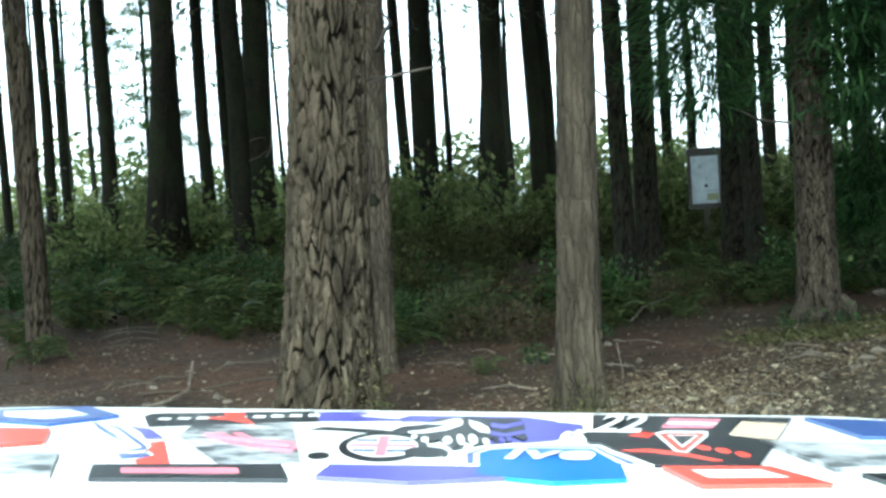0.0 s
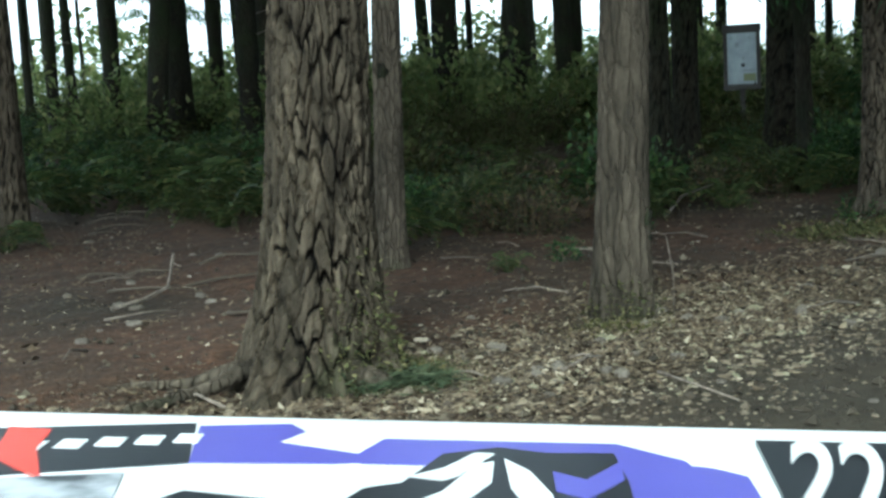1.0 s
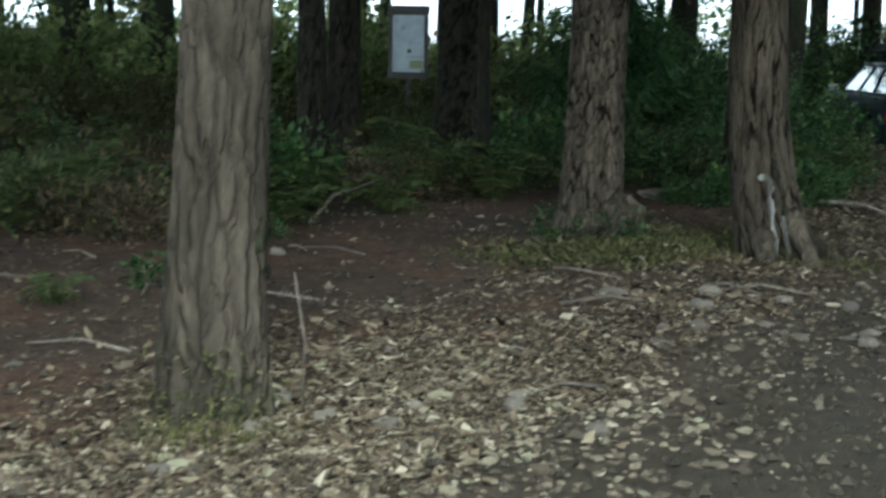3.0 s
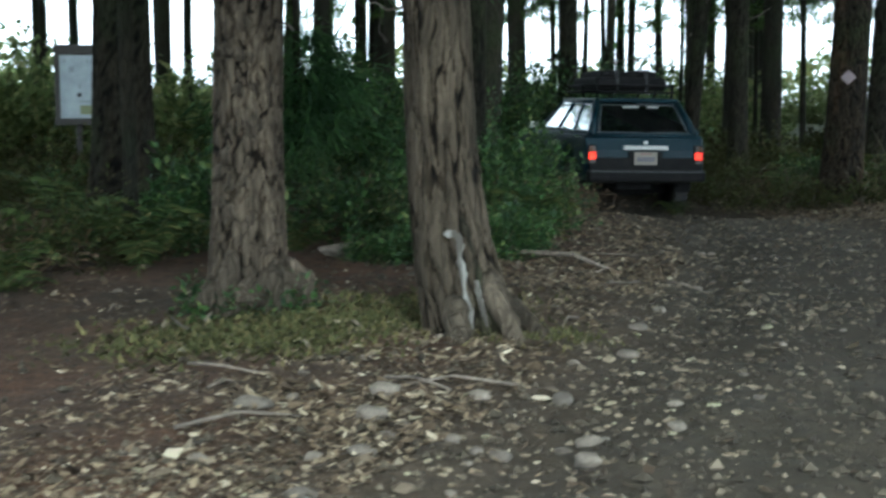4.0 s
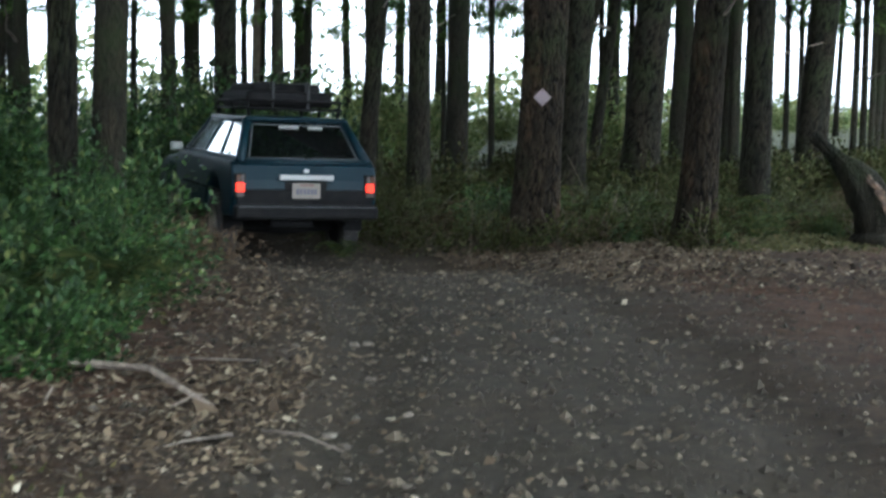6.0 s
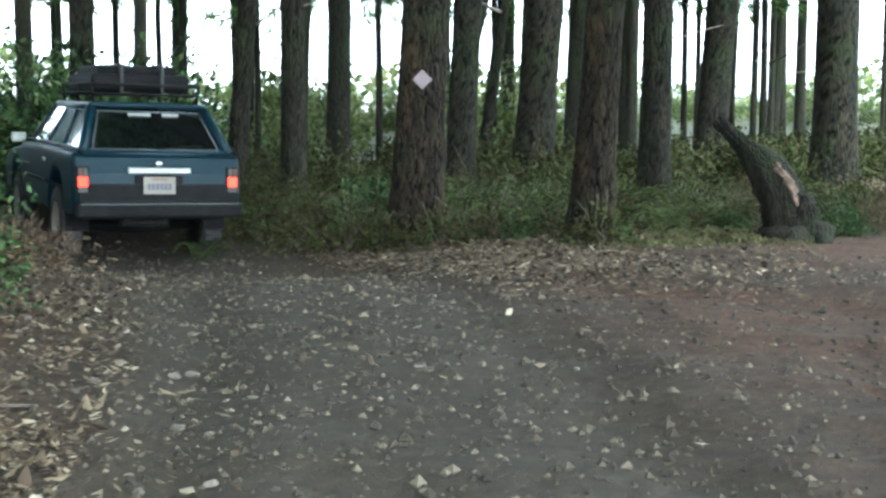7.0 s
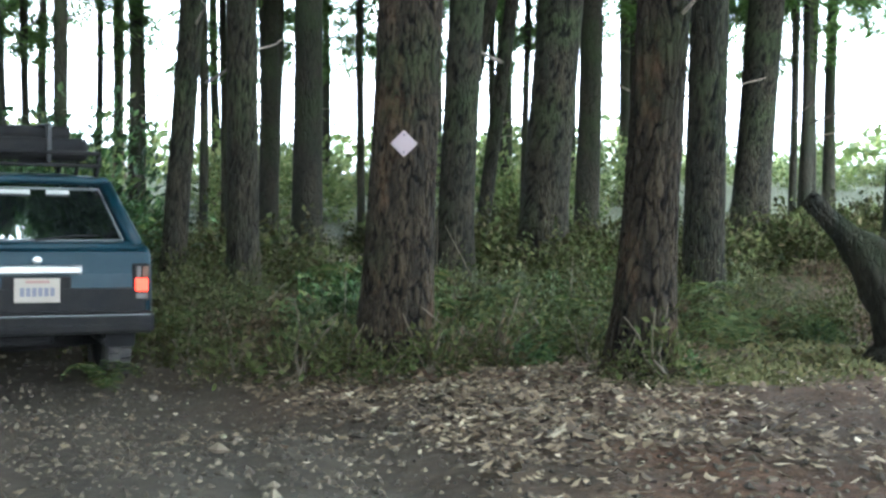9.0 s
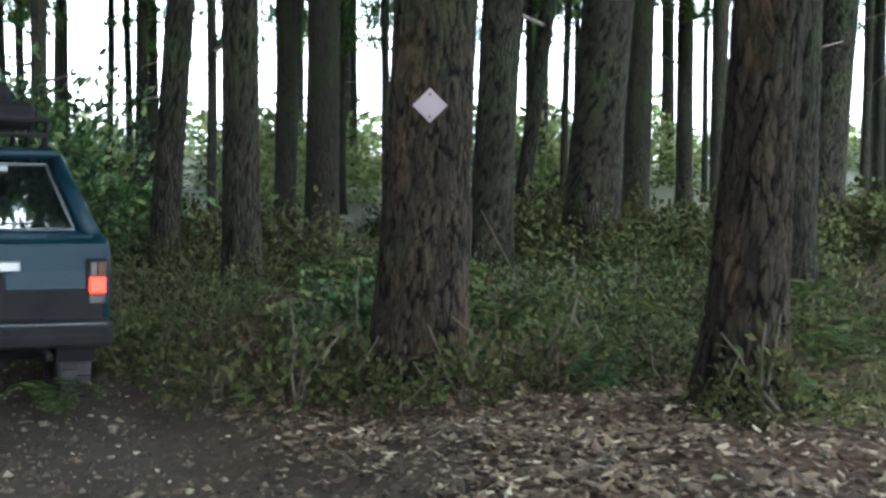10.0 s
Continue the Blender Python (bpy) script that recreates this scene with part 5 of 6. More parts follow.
# tall dark bushes and the brown slope beside the bend
for k, (x, y, s) in enumerate([(11.5, 21.9, 1.45), (12.0, 21.5, 1.5), (12.6, 20.7, 1.55), (13.1, 20.5, 1.3), (12.3, 20.3, 1.1)]):
    shrub(x, y, s, HOLLY, M_SALAL, k, "tall glossy dark green holly bush", "holly bushes")
for k, (x, y) in enumerate([(8.29, 15.49), (8.35, 15.23), (7.9, 15.2), (8.0, 15.9), (8.45, 16.3)]):
    shrub(x, y, 0.9 + 0.2 * (k % 3), LOWBROWN, M_BRACKEN, k, "low tangle of dead brown bracken", "dead bracken", "bracken")["kind"] = "stuff"

# ------------------------------------------------------------------ cars
M_TEAL = mat("dark_teal_paint", 0.42, 0.0, (0.008, 0.040, 0.062))
nodes_of(M_TEAL)[2].inputs["Specular IOR Level"].default_value = 0.15
colour(M_TEAL, ramp(M_TEAL, noise_tex(M_TEAL, 2.2, 6), [(0.35, (0.0012, 0.011, 0.018)), (0.7, (0.004, 0.015, 0.020))]))
M_TRIM = mat("black_plastic", 0.85, 0, (0.015, 0.015, 0.016))
colour(M_TRIM, ramp(M_TRIM, noise_tex(M_TRIM, 8, 5), [(0.35, (0.005, 0.005, 0.0055)), (0.75, (0.011, 0.010, 0.009))]))
nodes_of(M_TRIM)[2].inputs["Specular IOR Level"].default_value = 0.15
M_CHROME = mat("chrome", 0.3, 1.0, (0.27, 0.27, 0.26))
M_GASKET = mat("bright_window_trim", 0.4, 0.3, (0.26, 0.26, 0.24))
M_RUBBER = mat("grey_rubber_seal", 0.6, 0, (0.045, 0.05, 0.05))
M_GLASS = mat("tinted_glass", 0.03, 0, (0.22, 0.27, 0.27))
nodes_of(M_GLASS)[2].inputs["Transmission Weight"].default_value = 0.9
nodes_of(M_GLASS)[2].inputs["IOR"].default_value = 1.5
M_REAR = mat("dark_reflecting_glass", 0.02, 0.0, (0.004, 0.005, 0.005))
nodes_of(M_REAR)[2].inputs["Transmission Weight"].default_value = 0.2
nodes_of(M_REAR)[2].inputs["IOR"].default_value = 3.0
M_TYRE = mat("tyre_rubber", 0.9)
colour(M_TYRE, ramp(M_TYRE, noise_tex(M_TYRE, 12, 5), [(0.35, (0.014, 0.013, 0.013)), (0.75, (0.055, 0.047, 0.040))]))
M_RIM = mat("dusty_steel_rim", 0.5, 0.7, (0.45, 0.42, 0.36))
M_LIT = mat("lit_brake_lamp", 0.6, 0, (0.25, 0.004, 0.002))
nodes_of(M_LIT)[2].inputs["Emission Color"].default_value = (1.0, 0.03, 0.008, 1)
nodes_of(M_LIT)[2].inputs["Emission Strength"].default_value = 0.55
M_AMBER = mat("amber_lens", 0.25, 0, (0.045, 0.018, 0.008))
M_CLEAR = mat("clear_lens", 0.2, 0, (0.06, 0.055, 0.05))
M_PLATE = mat("white_number_plate", 0.5, 0, (0.15, 0.125, 0.10))
M_PLATE_BLUE = mat("plate_print", 0.6, 0, (0.055, 0.055, 0.075))
M_PLATE_RED = mat("plate_red_print", 0.6, 0, (0.13, 0.065, 0.05))
M_SEAT = mat("dark_upholstery", 0.95, 0, (0.03, 0.03, 0.03))


def prism(profile, half, bevel=0.0, seg=3):
    """A (y, z) outline swept across from -half to +half."""
    bm = bmesh.new()
    f = bm.faces.new([bm.verts.new((-half, y, z)) for y, z in profile])
    e = bmesh.ops.extrude_face_region(bm, geom=[f])
    bmesh.ops.translate(bm, verts=[v for v in e["geom"] if isinstance(v, bmesh.types.BMVert)], vec=(2 * half, 0, 0))
    bmesh.ops.recalc_face_normals(bm, faces=bm.faces)
    if bevel:
        rim = [ed for ed in bm.edges if abs(ed.verts[0].co.x - ed.verts[1].co.x) < 1e-5]
        bmesh.ops.bevel(bm, geom=rim, offset=bevel, segments=seg, affect="EDGES", profile=0.6)
    return bm


def lathe(profile, seg=40, axis="X"):
    """A (offset, radius) outline turned round the x axis."""
    bm = bmesh.new()
    rings = [[bm.verts.new((o, r * math.cos(a), r * math.sin(a))) for a in [2 * math.pi * i / seg for i in range(seg)]] for o, r in profile]
    for a, b in zip(rings, rings[1:]):
        for i in range(seg):
            bm.faces.new((a[i], a[(i + 1) % seg], b[(i + 1) % seg], b[i]))
    bmesh.ops.recalc_face_normals(bm, faces=bm.faces)
    return shade(bm)


def wheel(parent, x, y, z, r, side):
    """A tyre with tread blocks and a dished rim; side +1 faces right."""
    w = 0.10
    hub = part("wheel", lathe([(-w, r * 0.62), (-w * 1.05, r * 0.8), (-w * 0.95, r * 0.95), (-w * 0.7, r), (w * 0.7, r), (w * 0.95, r * 0.95), (w * 1.05, r * 0.8), (w, r * 0.62)]), M_TYRE, parent)
    hub.location = (x, y, z)
    part("rim", lathe([(side * w * 0.95, r * 0.64), (side * w * 0.80, r * 0.60), (side * w * 0.35, r * 0.52), (side * w * 0.45, r * 0.30), (side * w * 0.70, r * 0.22), (side * w * 0.75, 0.001)], 24), M_RIM, hub)
    part("back_plate", lathe([(-side * w * 0.8, r * 0.63), (-side * w * 0.6, 0.001)], 20), M_TRIM, hub)
    tread = bmesh.new()
    for k in range(30):
        a = 2 * math.pi * k / 30
        for s in (-1, 1):
            m = Matrix.Rotation(a + s * 0.05, 4, "X") @ Matrix.Translation((s * w * 0.45, 0, r + 0.004)) @ Matrix.Diagonal((w * 0.75, r * 0.11, 0.02, 1))
            bmesh.ops.create_cube(tread, size=1, matrix=m)
    part("tread", tread, M_TYRE, hub)
    return hub


def quad_panel(corners, thick):
    """A thin slab over four corners, listed round the edge."""
    bm = bmesh.new()
    c = [Vector(p) for p in corners]
    nrm = (c[1] - c[0]).cross(c[3] - c[0]).normalized() * thick
    a, b = [bm.verts.new(p) for p in c], [bm.verts.new(p - nrm) for p in c]
    bm.faces.new(a)
    bm.faces.new(b[::-1])
    for i in range(4):
        bm.faces.new((a[i], b[i], b[(i + 1) % 4], a[(i + 1) % 4]))
    bmesh.ops.recalc_face_normals(bm, faces=bm.faces)
    return bm


def arc(cy, cz, r, n=12):
    return [(cy + r * math.cos(math.pi * k / n), cz + r * math.sin(math.pi * k / n)) for k in range(n + 1)]


wagon = new("station_wagon")
WAGON_SCALE = 0.90
wx, wy = 10.19, 16.42
wagon.matrix_world = pose(wx, wy, h_at(wx + 0.25, wy + 1.2) + 0.08, 1.0, 0.8, -20) @ Matrix.Diagonal((WAGON_SCALE * 0.93, WAGON_SCALE, WAGON_SCALE, 1))
HW = 0.80
side = [(0.10, 0.40), (0.02, 0.46), (-0.02, 0.60), (-0.01, 0.76), (0.03, 0.90), (0.10, 0.94), (1.5, 0.955), (2.85, 0.94), (3.05, 0.90), (3.7, 0.84), (4.02, 0.76), (4.08, 0.60), (4.05, 0.42), (3.9, 0.38)]
side += arc(3.25, 0.38, 0.40) + [(1.28, 0.36)] + arc(0.86, 0.38, 0.40)
body = part("body", prism(side, HW, 0.05), M_TEAL, wagon)
# greenhouse: lower and upper outline corners
lo = {"rl": (-0.70, 0.06, 0.93), "rr": (0.70, 0.06, 0.93), "fl": (-0.69, 2.85, 0.94), "fr": (0.69, 2.85, 0.94)}
hi = {"rl": (-0.55, 0.42, 1.33), "rr": (0.55, 0.42, 1.33), "fl": (-0.54, 2.05, 1.35), "fr": (0.54, 2.05, 1.35)}


def between(a, b, t):
    return tuple(p + (q - p) * t for p, q in zip(a, b))


roof = part("roof", box(1.14, 1.72, 0.05, 0, 1.23, 1.355, 0.022, 3), M_TEAL, wagon)
for s in ("l", "r"):
    for name, a, b, w in (("rear_pillar", lo["r" + s], hi["r" + s], 0.055), ("front_pillar", lo["f" + s], hi["f" + s], 0.035)):
        part(name, tube([a, between(a, b, 0.5), between(a, b, 1.0)], [w, w * 0.9, w * 0.85], 10), M_TEAL, wagon)
    k = -1 if s == "l" else 1
    part("side_sill", box(0.04, 2.8, 0.06, k * 0.70, 1.46, 0.955, 0.012), M_TEAL, wagon)
    part("roof_rail", tube([between(hi["r" + s], hi["f" + s], t) for t in (0, 0.5, 1)], [0.03, 0.03, 0.03], 8), M_TEAL, wagon)
    for t in (0.33, 0.64):
        a, b = between(lo["r" + s], lo["f" + s], t), between(hi["r" + s], hi["f" + s], t * 0.98)
        part("door_pillar", tube([a, b], [0.028, 0.024], 8), M_TEAL, wagon)
    cuts = (0.04, 0.325, 0.635, 0.97)
    for t0, t1 in zip(cuts, cuts[1:]):
        q = [between(between(lo["r" + s], lo["f" + s], t0), between(hi["r" + s], hi["f" + s], t0), 0.08), between(between(lo["r" + s], lo["f" + s], t1), between(hi["r" + s], hi["f" + s], t1), 0.08),
             between(between(lo["r" + s], lo["f" + s], t1), between(hi["r" + s], hi["f" + s], t1), 0.93), between(between(lo["r" + s], lo["f" + s], t0), between(hi["r" + s], hi["f" + s], t0), 0.93)]
        glass = part("side_window", quad_panel(q, 0.005), M_GLASS, wagon)
        glass.visible_shadow = False
        for a, b in zip(q, q[1:] + q[:1]):
            part("window_trim", tube([a, b], [0.009, 0.009], 6), M_GASKET, glass)
    for y0, y1 in ((0.30, 1.3), (1.34, 2.4)):
        part("door_moulding", box(0.012, y1 - y0 - 0.06, 0.03, k * (HW + 0.004), (y0 + y1) / 2 + 0.15, 0.62, 0.004), M_TRIM, wagon)
    part("door_handle", box(0.02, 0.13, 0.03, k * (HW + 0.008), 1.45, 0.82, 0.006), M_CHROME, wagon)
    mirror = part("door_mirror", box(0.15, 0.07, 0.10, k * 0.90, 2.45, 1.0, 0.02), M_GASKET if s == "l" else M_TRIM, wagon)
    part("mirror_arm", tube([(k * 0.72, 2.5, 0.97), (k * 0.84, 2.46, 0.98)], [0.018, 0.015], 6), M_TRIM, mirror)
    # tail lamp: housing and three lenses
    lamp = part("tail_lamp", box(0.12, 0.06, 0.25, k * 0.715, 0.0, 0.70, 0.012), M_TRIM, wagon)
    part("amber_lens", box(0.05, 0.03, 0.075, k * 0.738, -0.03, 0.775, 0.008), M_AMBER, lamp)
    part("clear_lens", box(0.035, 0.032, 0.075, k * 0.692, -0.03, 0.775, 0.006), M_CLEAR, lamp)
    part("brake_lens", box(0.09, 0.03, 0.085, k * 0.715, -0.03, 0.690, 0.008), M_LIT, lamp, "lit red brake lens")
    part("lower_lens", box(0.09, 0.03, 0.045, k * 0.715, -0.03, 0.618, 0.008), M_CLEAR, lamp)
# tailgate window
q = [between(lo["rl"], hi["rl"], 0.10), between(lo["rr"], hi["rr"], 0.10), between(lo["rr"], hi["rr"], 0.92), between(lo["rl"], hi["rl"], 0.92)]
q = [(p[0] * 0.88, p[1] - 0.012, p[2]) for p in q]
rear = part("rear_window", quad_panel(q, 0.006), M_REAR, wagon)
rear.visible_shadow = False
for a, b in zip(q, q[1:] + q[:1]):
    part("window_trim", tube([a, b], [0.009, 0.009], 8), M_RUBBER, rear)
for x, w in ((-0.10, 0.22), (0.20, 0.16)):
    st = part("window_sticker", box(w, 0.004, 0.035, 0, 0, 0, 0.001), M_GASKET, rear, "pale sticker strip")
    st.matrix_world = pose(x, 0.345, 1.275, -42, 0, 0)
part("wiper", tube([(0.0, 0.06, 0.975), (0.25, 0.075, 1.0), (0.45, 0.09, 1.005)], [0.008, 0.007, 0.005], 6), M_TRIM, rear)
q = [between(lo["fl"], hi["fl"], 0.06), between(lo["fr"], hi["fr"], 0.06), between(lo["fr"], hi["fr"], 0.96), between(lo["fl"], hi["fl"], 0.96)]
wind = part("windscreen", quad_panel([(p[0] * 0.95, p[1] + 0.01, p[2]) for p in q][::-1], 0.006), M_GLASS, wagon)
wind.visible_shadow = False
part("tailgate_pillar", tube([between(lo["rl"], lo["rr"], t) for t in (0, 0.5, 1)], [0.035] * 3, 8), M_TEAL, wagon)
part("roof_spoiler", tube([(-0.53, 0.42, 1.35), (0, 0.40, 1.36), (0.53, 0.42, 1.35)], [0.03] * 3, 8), M_TEAL, wagon)
strip = part("tailgate_handle", box(0.60, 0.03, 0.058, 0, -0.035, 0.79, 0.010), M_CHROME, wagon, "chrome tailgate handle strip")
bm = bmesh.new()
bmesh.ops.create_uvsphere(bm, u_segments=16, v_segments=8, radius=0.034, matrix=Matrix.Translation((0, -0.02, 0.85)) @ Matrix.Diagonal((1, 0.3, 0.75, 1)))
part("badge", bm, M_CHROME, wagon)
part("plate_recess", box(0.46, 0.02, 0.19, 0, -0.022, 0.655, 0.01), M_TRIM, wagon)
plate = part("number_plate", box(0.305, 0.008, 0.155, 0, -0.038, 0.66, 0.003), M_PLATE, wagon)
for k in range(6):
    part("plate_bar", box(0.028, 0.004, 0.055, -0.10 + 0.04 * k, -0.044, 0.65), M_PLATE_BLUE, plate)
part("plate_bar", box(0.16, 0.004, 0.018, 0, -0.044, 0.715), M_PLATE_RED, plate)
part("bumper", box(1.58, 0.16, 0.14, 0, -0.06, 0.45, 0.035, 3), M_TRIM, wagon)
for z, m in ((0.505, M_RUBBER), (0.44, M_TRIM)):
    part("bumper_strip", box(1.50, 0.012, 0.010, 0, -0.145, z, 0.003), m, wagon)
# black panel added over the lower tailgate, which makes it darker there
part("dark_lower_panel", box(1.50, 0.03, 0.20, 0, -0.022, 0.57, 0.01), M_TRIM, wagon)
part("underbody", box(1.35, 3.7, 0.12, 0, 2.0, 0.40, 0.03), M_TRIM, wagon)
part("rear_axle", tube([(-0.6, 0.86, 0.23), (0, 0.86, 0.24), (0.6, 0.86, 0.23)], [0.045, 0.10, 0.045], 10), M_TRIM, wagon)
part("fuel_tank", box(0.5, 0.5, 0.16, -0.1, 0.35, 0.36, 0.04), M_TRIM, wagon)
part("tail_pipe", tube([(0.45, 0.3, 0.33), (0.46, -0.02, 0.32)], [0.022, 0.022], 10), M_TRIM, wagon)
for k in (-1, 1):
    wheel(wagon, k * 0.70, 0.86, 0.235, 0.355, k)
    wheel(wagon, k * 0.70, 3.25, 0.235, 0.355, k)
    part("front_seat", box(0.48, 0.14, 0.55, k * 0.34, 1.85, 0.98, 0.05), M_SEAT, wagon)
    part("head_lamp", box(0.26, 0.05, 0.15, k * 0.55, 4.05, 0.68, 0.02), M_CLEAR, wagon)
part("rear_seat", box(1.15, 0.14, 0.40, 0, 1.0, 0.92, 0.05), M_SEAT, wagon)
part("mud_guard", box(0.22, 0.012, 0.20, -0.68, 0.42, 0.32), M_TRIM, wagon)
part("mud_guard", box(0.22, 0.012, 0.20, 0.68, 0.42, 0.32), M_TRIM, wagon)
tagged(wagon, "dark teal station wagon with lit brake lamps and roof rack", "car")

# roof rack and the case strapped on it
rack = new("roof_rack")
rack.matrix_world = wagon.matrix_world
for k in (-1, 1):
    for z in (1.46, 1.54):
        part("side_rail", tube([(k * 0.52, 0.45, z), (k * 0.54, 1.2, z), (k * 0.52, 1.95, z)], [0.014] * 3, 8), M_TRIM, rack)
    for y in (0.5, 1.2, 1.9):
        part("foot", tube([(k * 0.50, y, 1.37), (k * 0.53, y, 1.55)], [0.018, 0.014], 8), M_TRIM, rack)
for y in (0.45, 0.7, 0.95, 1.2, 1.45, 1.7, 1.95):
    part("cross_bar", tube([(-0.52, y, 1.455), (0.52, y, 1.455)], [0.013, 0.013], 8), M_TRIM, rack)
for z in (1.54,):
    for y in (0.45, 1.95):
        part("end_rail", tube([(-0.52, y, z), (0.52, y, z)], [0.014, 0.014], 8), M_TRIM, rack)
tagged(rack, "black tubular basket roof rack on the wagon", "roof rack")
case = new("roof_case")
case.matrix_world = wagon.matrix_world
part("shell", box(0.98, 1.2, 0.16, -0.02, 1.17, 1.56, 0.05, 4), M_TRIM, case)
part("lid", box(0.78, 1.05, 0.10, -0.04, 1.17, 1.67, 0.04, 3), M_TRIM, case)
for x in (-0.22, 0.18):
    part("strap", box(0.03, 1.23, 0.27, x, 1.17, 1.60, 0.006), M_SEAT, case)
tagged(case, "black hard case strapped on the roof rack", "roof case")

# ------------------------------------------------------------------ the sticker-covered bonnet of the following car
M_WHITE = mat("white_sticker_vinyl", 0.35)
colour(M_WHITE, ramp(M_WHITE, noise_tex(M_WHITE, 5, 5), [(0.3, (0.70, 0.71, 0.71)), (0.7, (0.80, 0.81, 0.80))]))
M_INK = {
    "purple": mat("purple_vinyl", 0.35, 0, (0.11, 0.10, 0.42)), "black": mat("black_vinyl", 0.35, 0, (0.018, 0.02, 0.024)), "red": mat("red_vinyl", 0.35, 0, (0.75, 0.07, 0.05)),
    "blue": mat("blue_vinyl", 0.35, 0, (0.03, 0.16, 0.62)), "navy": mat("navy_vinyl", 0.35, 0, (0.05, 0.09, 0.26)), "beige": mat("beige_vinyl", 0.4, 0, (0.55, 0.45, 0.33)), "pink": mat("faded_red_vinyl", 0.4, 0, (0.65, 0.20, 0.26)), "white": M_WHITE,
}
M_CAMO = mat("grey_camouflage_vinyl", 0.4)
colour(M_CAMO, ramp(M_CAMO, noise_tex(M_CAMO, 16, 3), [(0.38, (0.06, 0.065, 0.07)), (0.45, (0.24, 0.25, 0.26)), (0.55, (0.42, 0.43, 0.45)), (0.62, (0.52, 0.53, 0.55))]))
M_INK["camo"] = M_CAMO

car2 = new("stickered_car_front")
car2.matrix_world = PATH[1][1] @ Matrix(((1, 0, 0, 0), (0, 0, 1, 0), (0, -1, 0, 0), (0, 0, 0, 1)))


def bonnet_z(u, d):
    """Height of the bonnet's skin at u across and d forward."""
    return -0.2486 + 0.017 * d - 0.012 * u - 0.10 * max(0, abs(u) - 0.66) ** 1.5 - 6.0 * max(0, d - 1.775) ** 2


bm = bmesh.new()
us = [-0.80 + 0.04 * i for i in range(41)]
ds = [0.98 + 0.04 * i for i in range(20)] + [1.765, 1.78, 1.80, 1.82, 1.84, 1.86]
top = [[bm.verts.new((u, d, bonnet_z(u, d))) for u in us] for d in ds]
for a, b in zip(top, top[1:]):
    for i in range(len(us) - 1):
        bm.faces.new((a[i], a[i + 1], b[i + 1], b[i]))
e = bmesh.ops.extrude_face_region(bm, geom=bm.faces[:])
bmesh.ops.translate(bm, verts=[v for v in e["geom"] if isinstance(v, bmesh.types.BMVert)], vec=(0, 0, -0.018))
bmesh.ops.recalc_face_normals(bm, faces=bm.faces)
bonnet = part("bonnet", shade(bm), M_WHITE, car2, "white bonnet covered in overlapping stickers")
LAYER = [0]


def sticker(name, ink, outline, text=""):
    """A thin vinyl cut-out on the bonnet; each lies over the ones before it."""
    LAYER[0] += 1
    lift = 0.0006 + 0.00007 * LAYER[0]
    bm = bmesh.new()
    lowv = [bm.verts.new((u, d, bonnet_z(u, d) - 0.001)) for u, d in outline]
    upv = [bm.verts.new((u, d, bonnet_z(u, d) + lift)) for u, d in outline]
    bm.faces.new(upv)
    for i in range(len(outline)):
        j = (i + 1) % len(outline)
        bm.faces.new((lowv[i], lowv[j], upv[j], upv[i]))
    bmesh.ops.recalc_face_normals(bm, faces=bm.faces)
    return part(name, bm, M_INK[ink], bonnet, text)


def oval(cu, cd, ru, rd, n=28):
    return [(cu + ru * math.cos(2 * math.pi * k / n), cd + rd * math.sin(2 * math.pi * k / n)) for k in range(n)]


def strip_box(u, d, w, h):
    return [(u - w / 2, d - h / 2), (u + w / 2, d - h / 2), (u + w / 2, d + h / 2), (u - w / 2, d + h / 2)]


sticker("ribbon_sticker", "purple", [(-0.209, 1.739), (-0.132, 1.756), (-0.106, 1.706), (0.012, 1.706), (0.144, 1.706), (0.232, 1.605), (0.224, 1.501), (0.167, 1.407), (0.129, 1.381), (0.07, 1.351), (0.081, 1.616), (-0.059, 1.618), (-0.193, 1.608)], "purple ribbon-shaped sticker")
sticker("ribbon_highlight", "white", [(-0.133, 1.684), (-0.102, 1.759), (-0.047, 1.711), (-0.067, 1.65)])
sticker("ribbon_highlight", "white", [(0.189, 1.71), (0.241, 1.714), (0.236, 1.628), (0.194, 1.634)])
sticker("bar_sticker", "black", [(-0.485, 1.645), (-0.482, 1.685), (-0.214, 1.749), (-0.193, 1.608), (-0.449, 1.511)], "black bar sticker with white lettering bars")
for k in range(9):
    sticker("lettering_bar", "white", strip_box(-0.445 + 0.0295 * k, 1.613 + 0.0095 * k, 0.020, 0.032))
sticker("splash", "red", [(-0.381, 1.625), (-0.353, 1.656), (-0.365, 1.715), (-0.327, 1.708), (-0.319, 1.64), (-0.289, 1.552), (-0.314, 1.576), (-0.343, 1.61)])
sticker("camouflage_sticker", "camo", [(-0.385, 1.528), (-0.233, 1.57), (-0.178, 1.147), (-0.282, 1.142), (-0.383, 1.403)], "grey camouflage sticker with faded red strokes")
sticker("stroke", "pink", [(-0.355, 1.423), (-0.301, 1.333), (-0.203, 1.241), (-0.2, 1.274)])
sticker("stroke", "pink", [(-0.338, 1.442), (-0.326, 1.451), (-0.255, 1.306), (-0.271, 1.311)])
sticker("stroke", "pink", [(-0.311, 1.444), (-0.297, 1.453), (-0.227, 1.278), (-0.243, 1.286)])
sticker("stroke", "pink", [(-0.267, 1.377), (-0.21, 1.358), (-0.197, 1.289), (-0.209, 1.297), (-0.217, 1.326), (-0.259, 1.339)])
sticker("crest_corner", "purple", [(-0.494, 1.52), (-0.437, 1.473), (-0.4, 1.378), (-0.435, 1.366)])
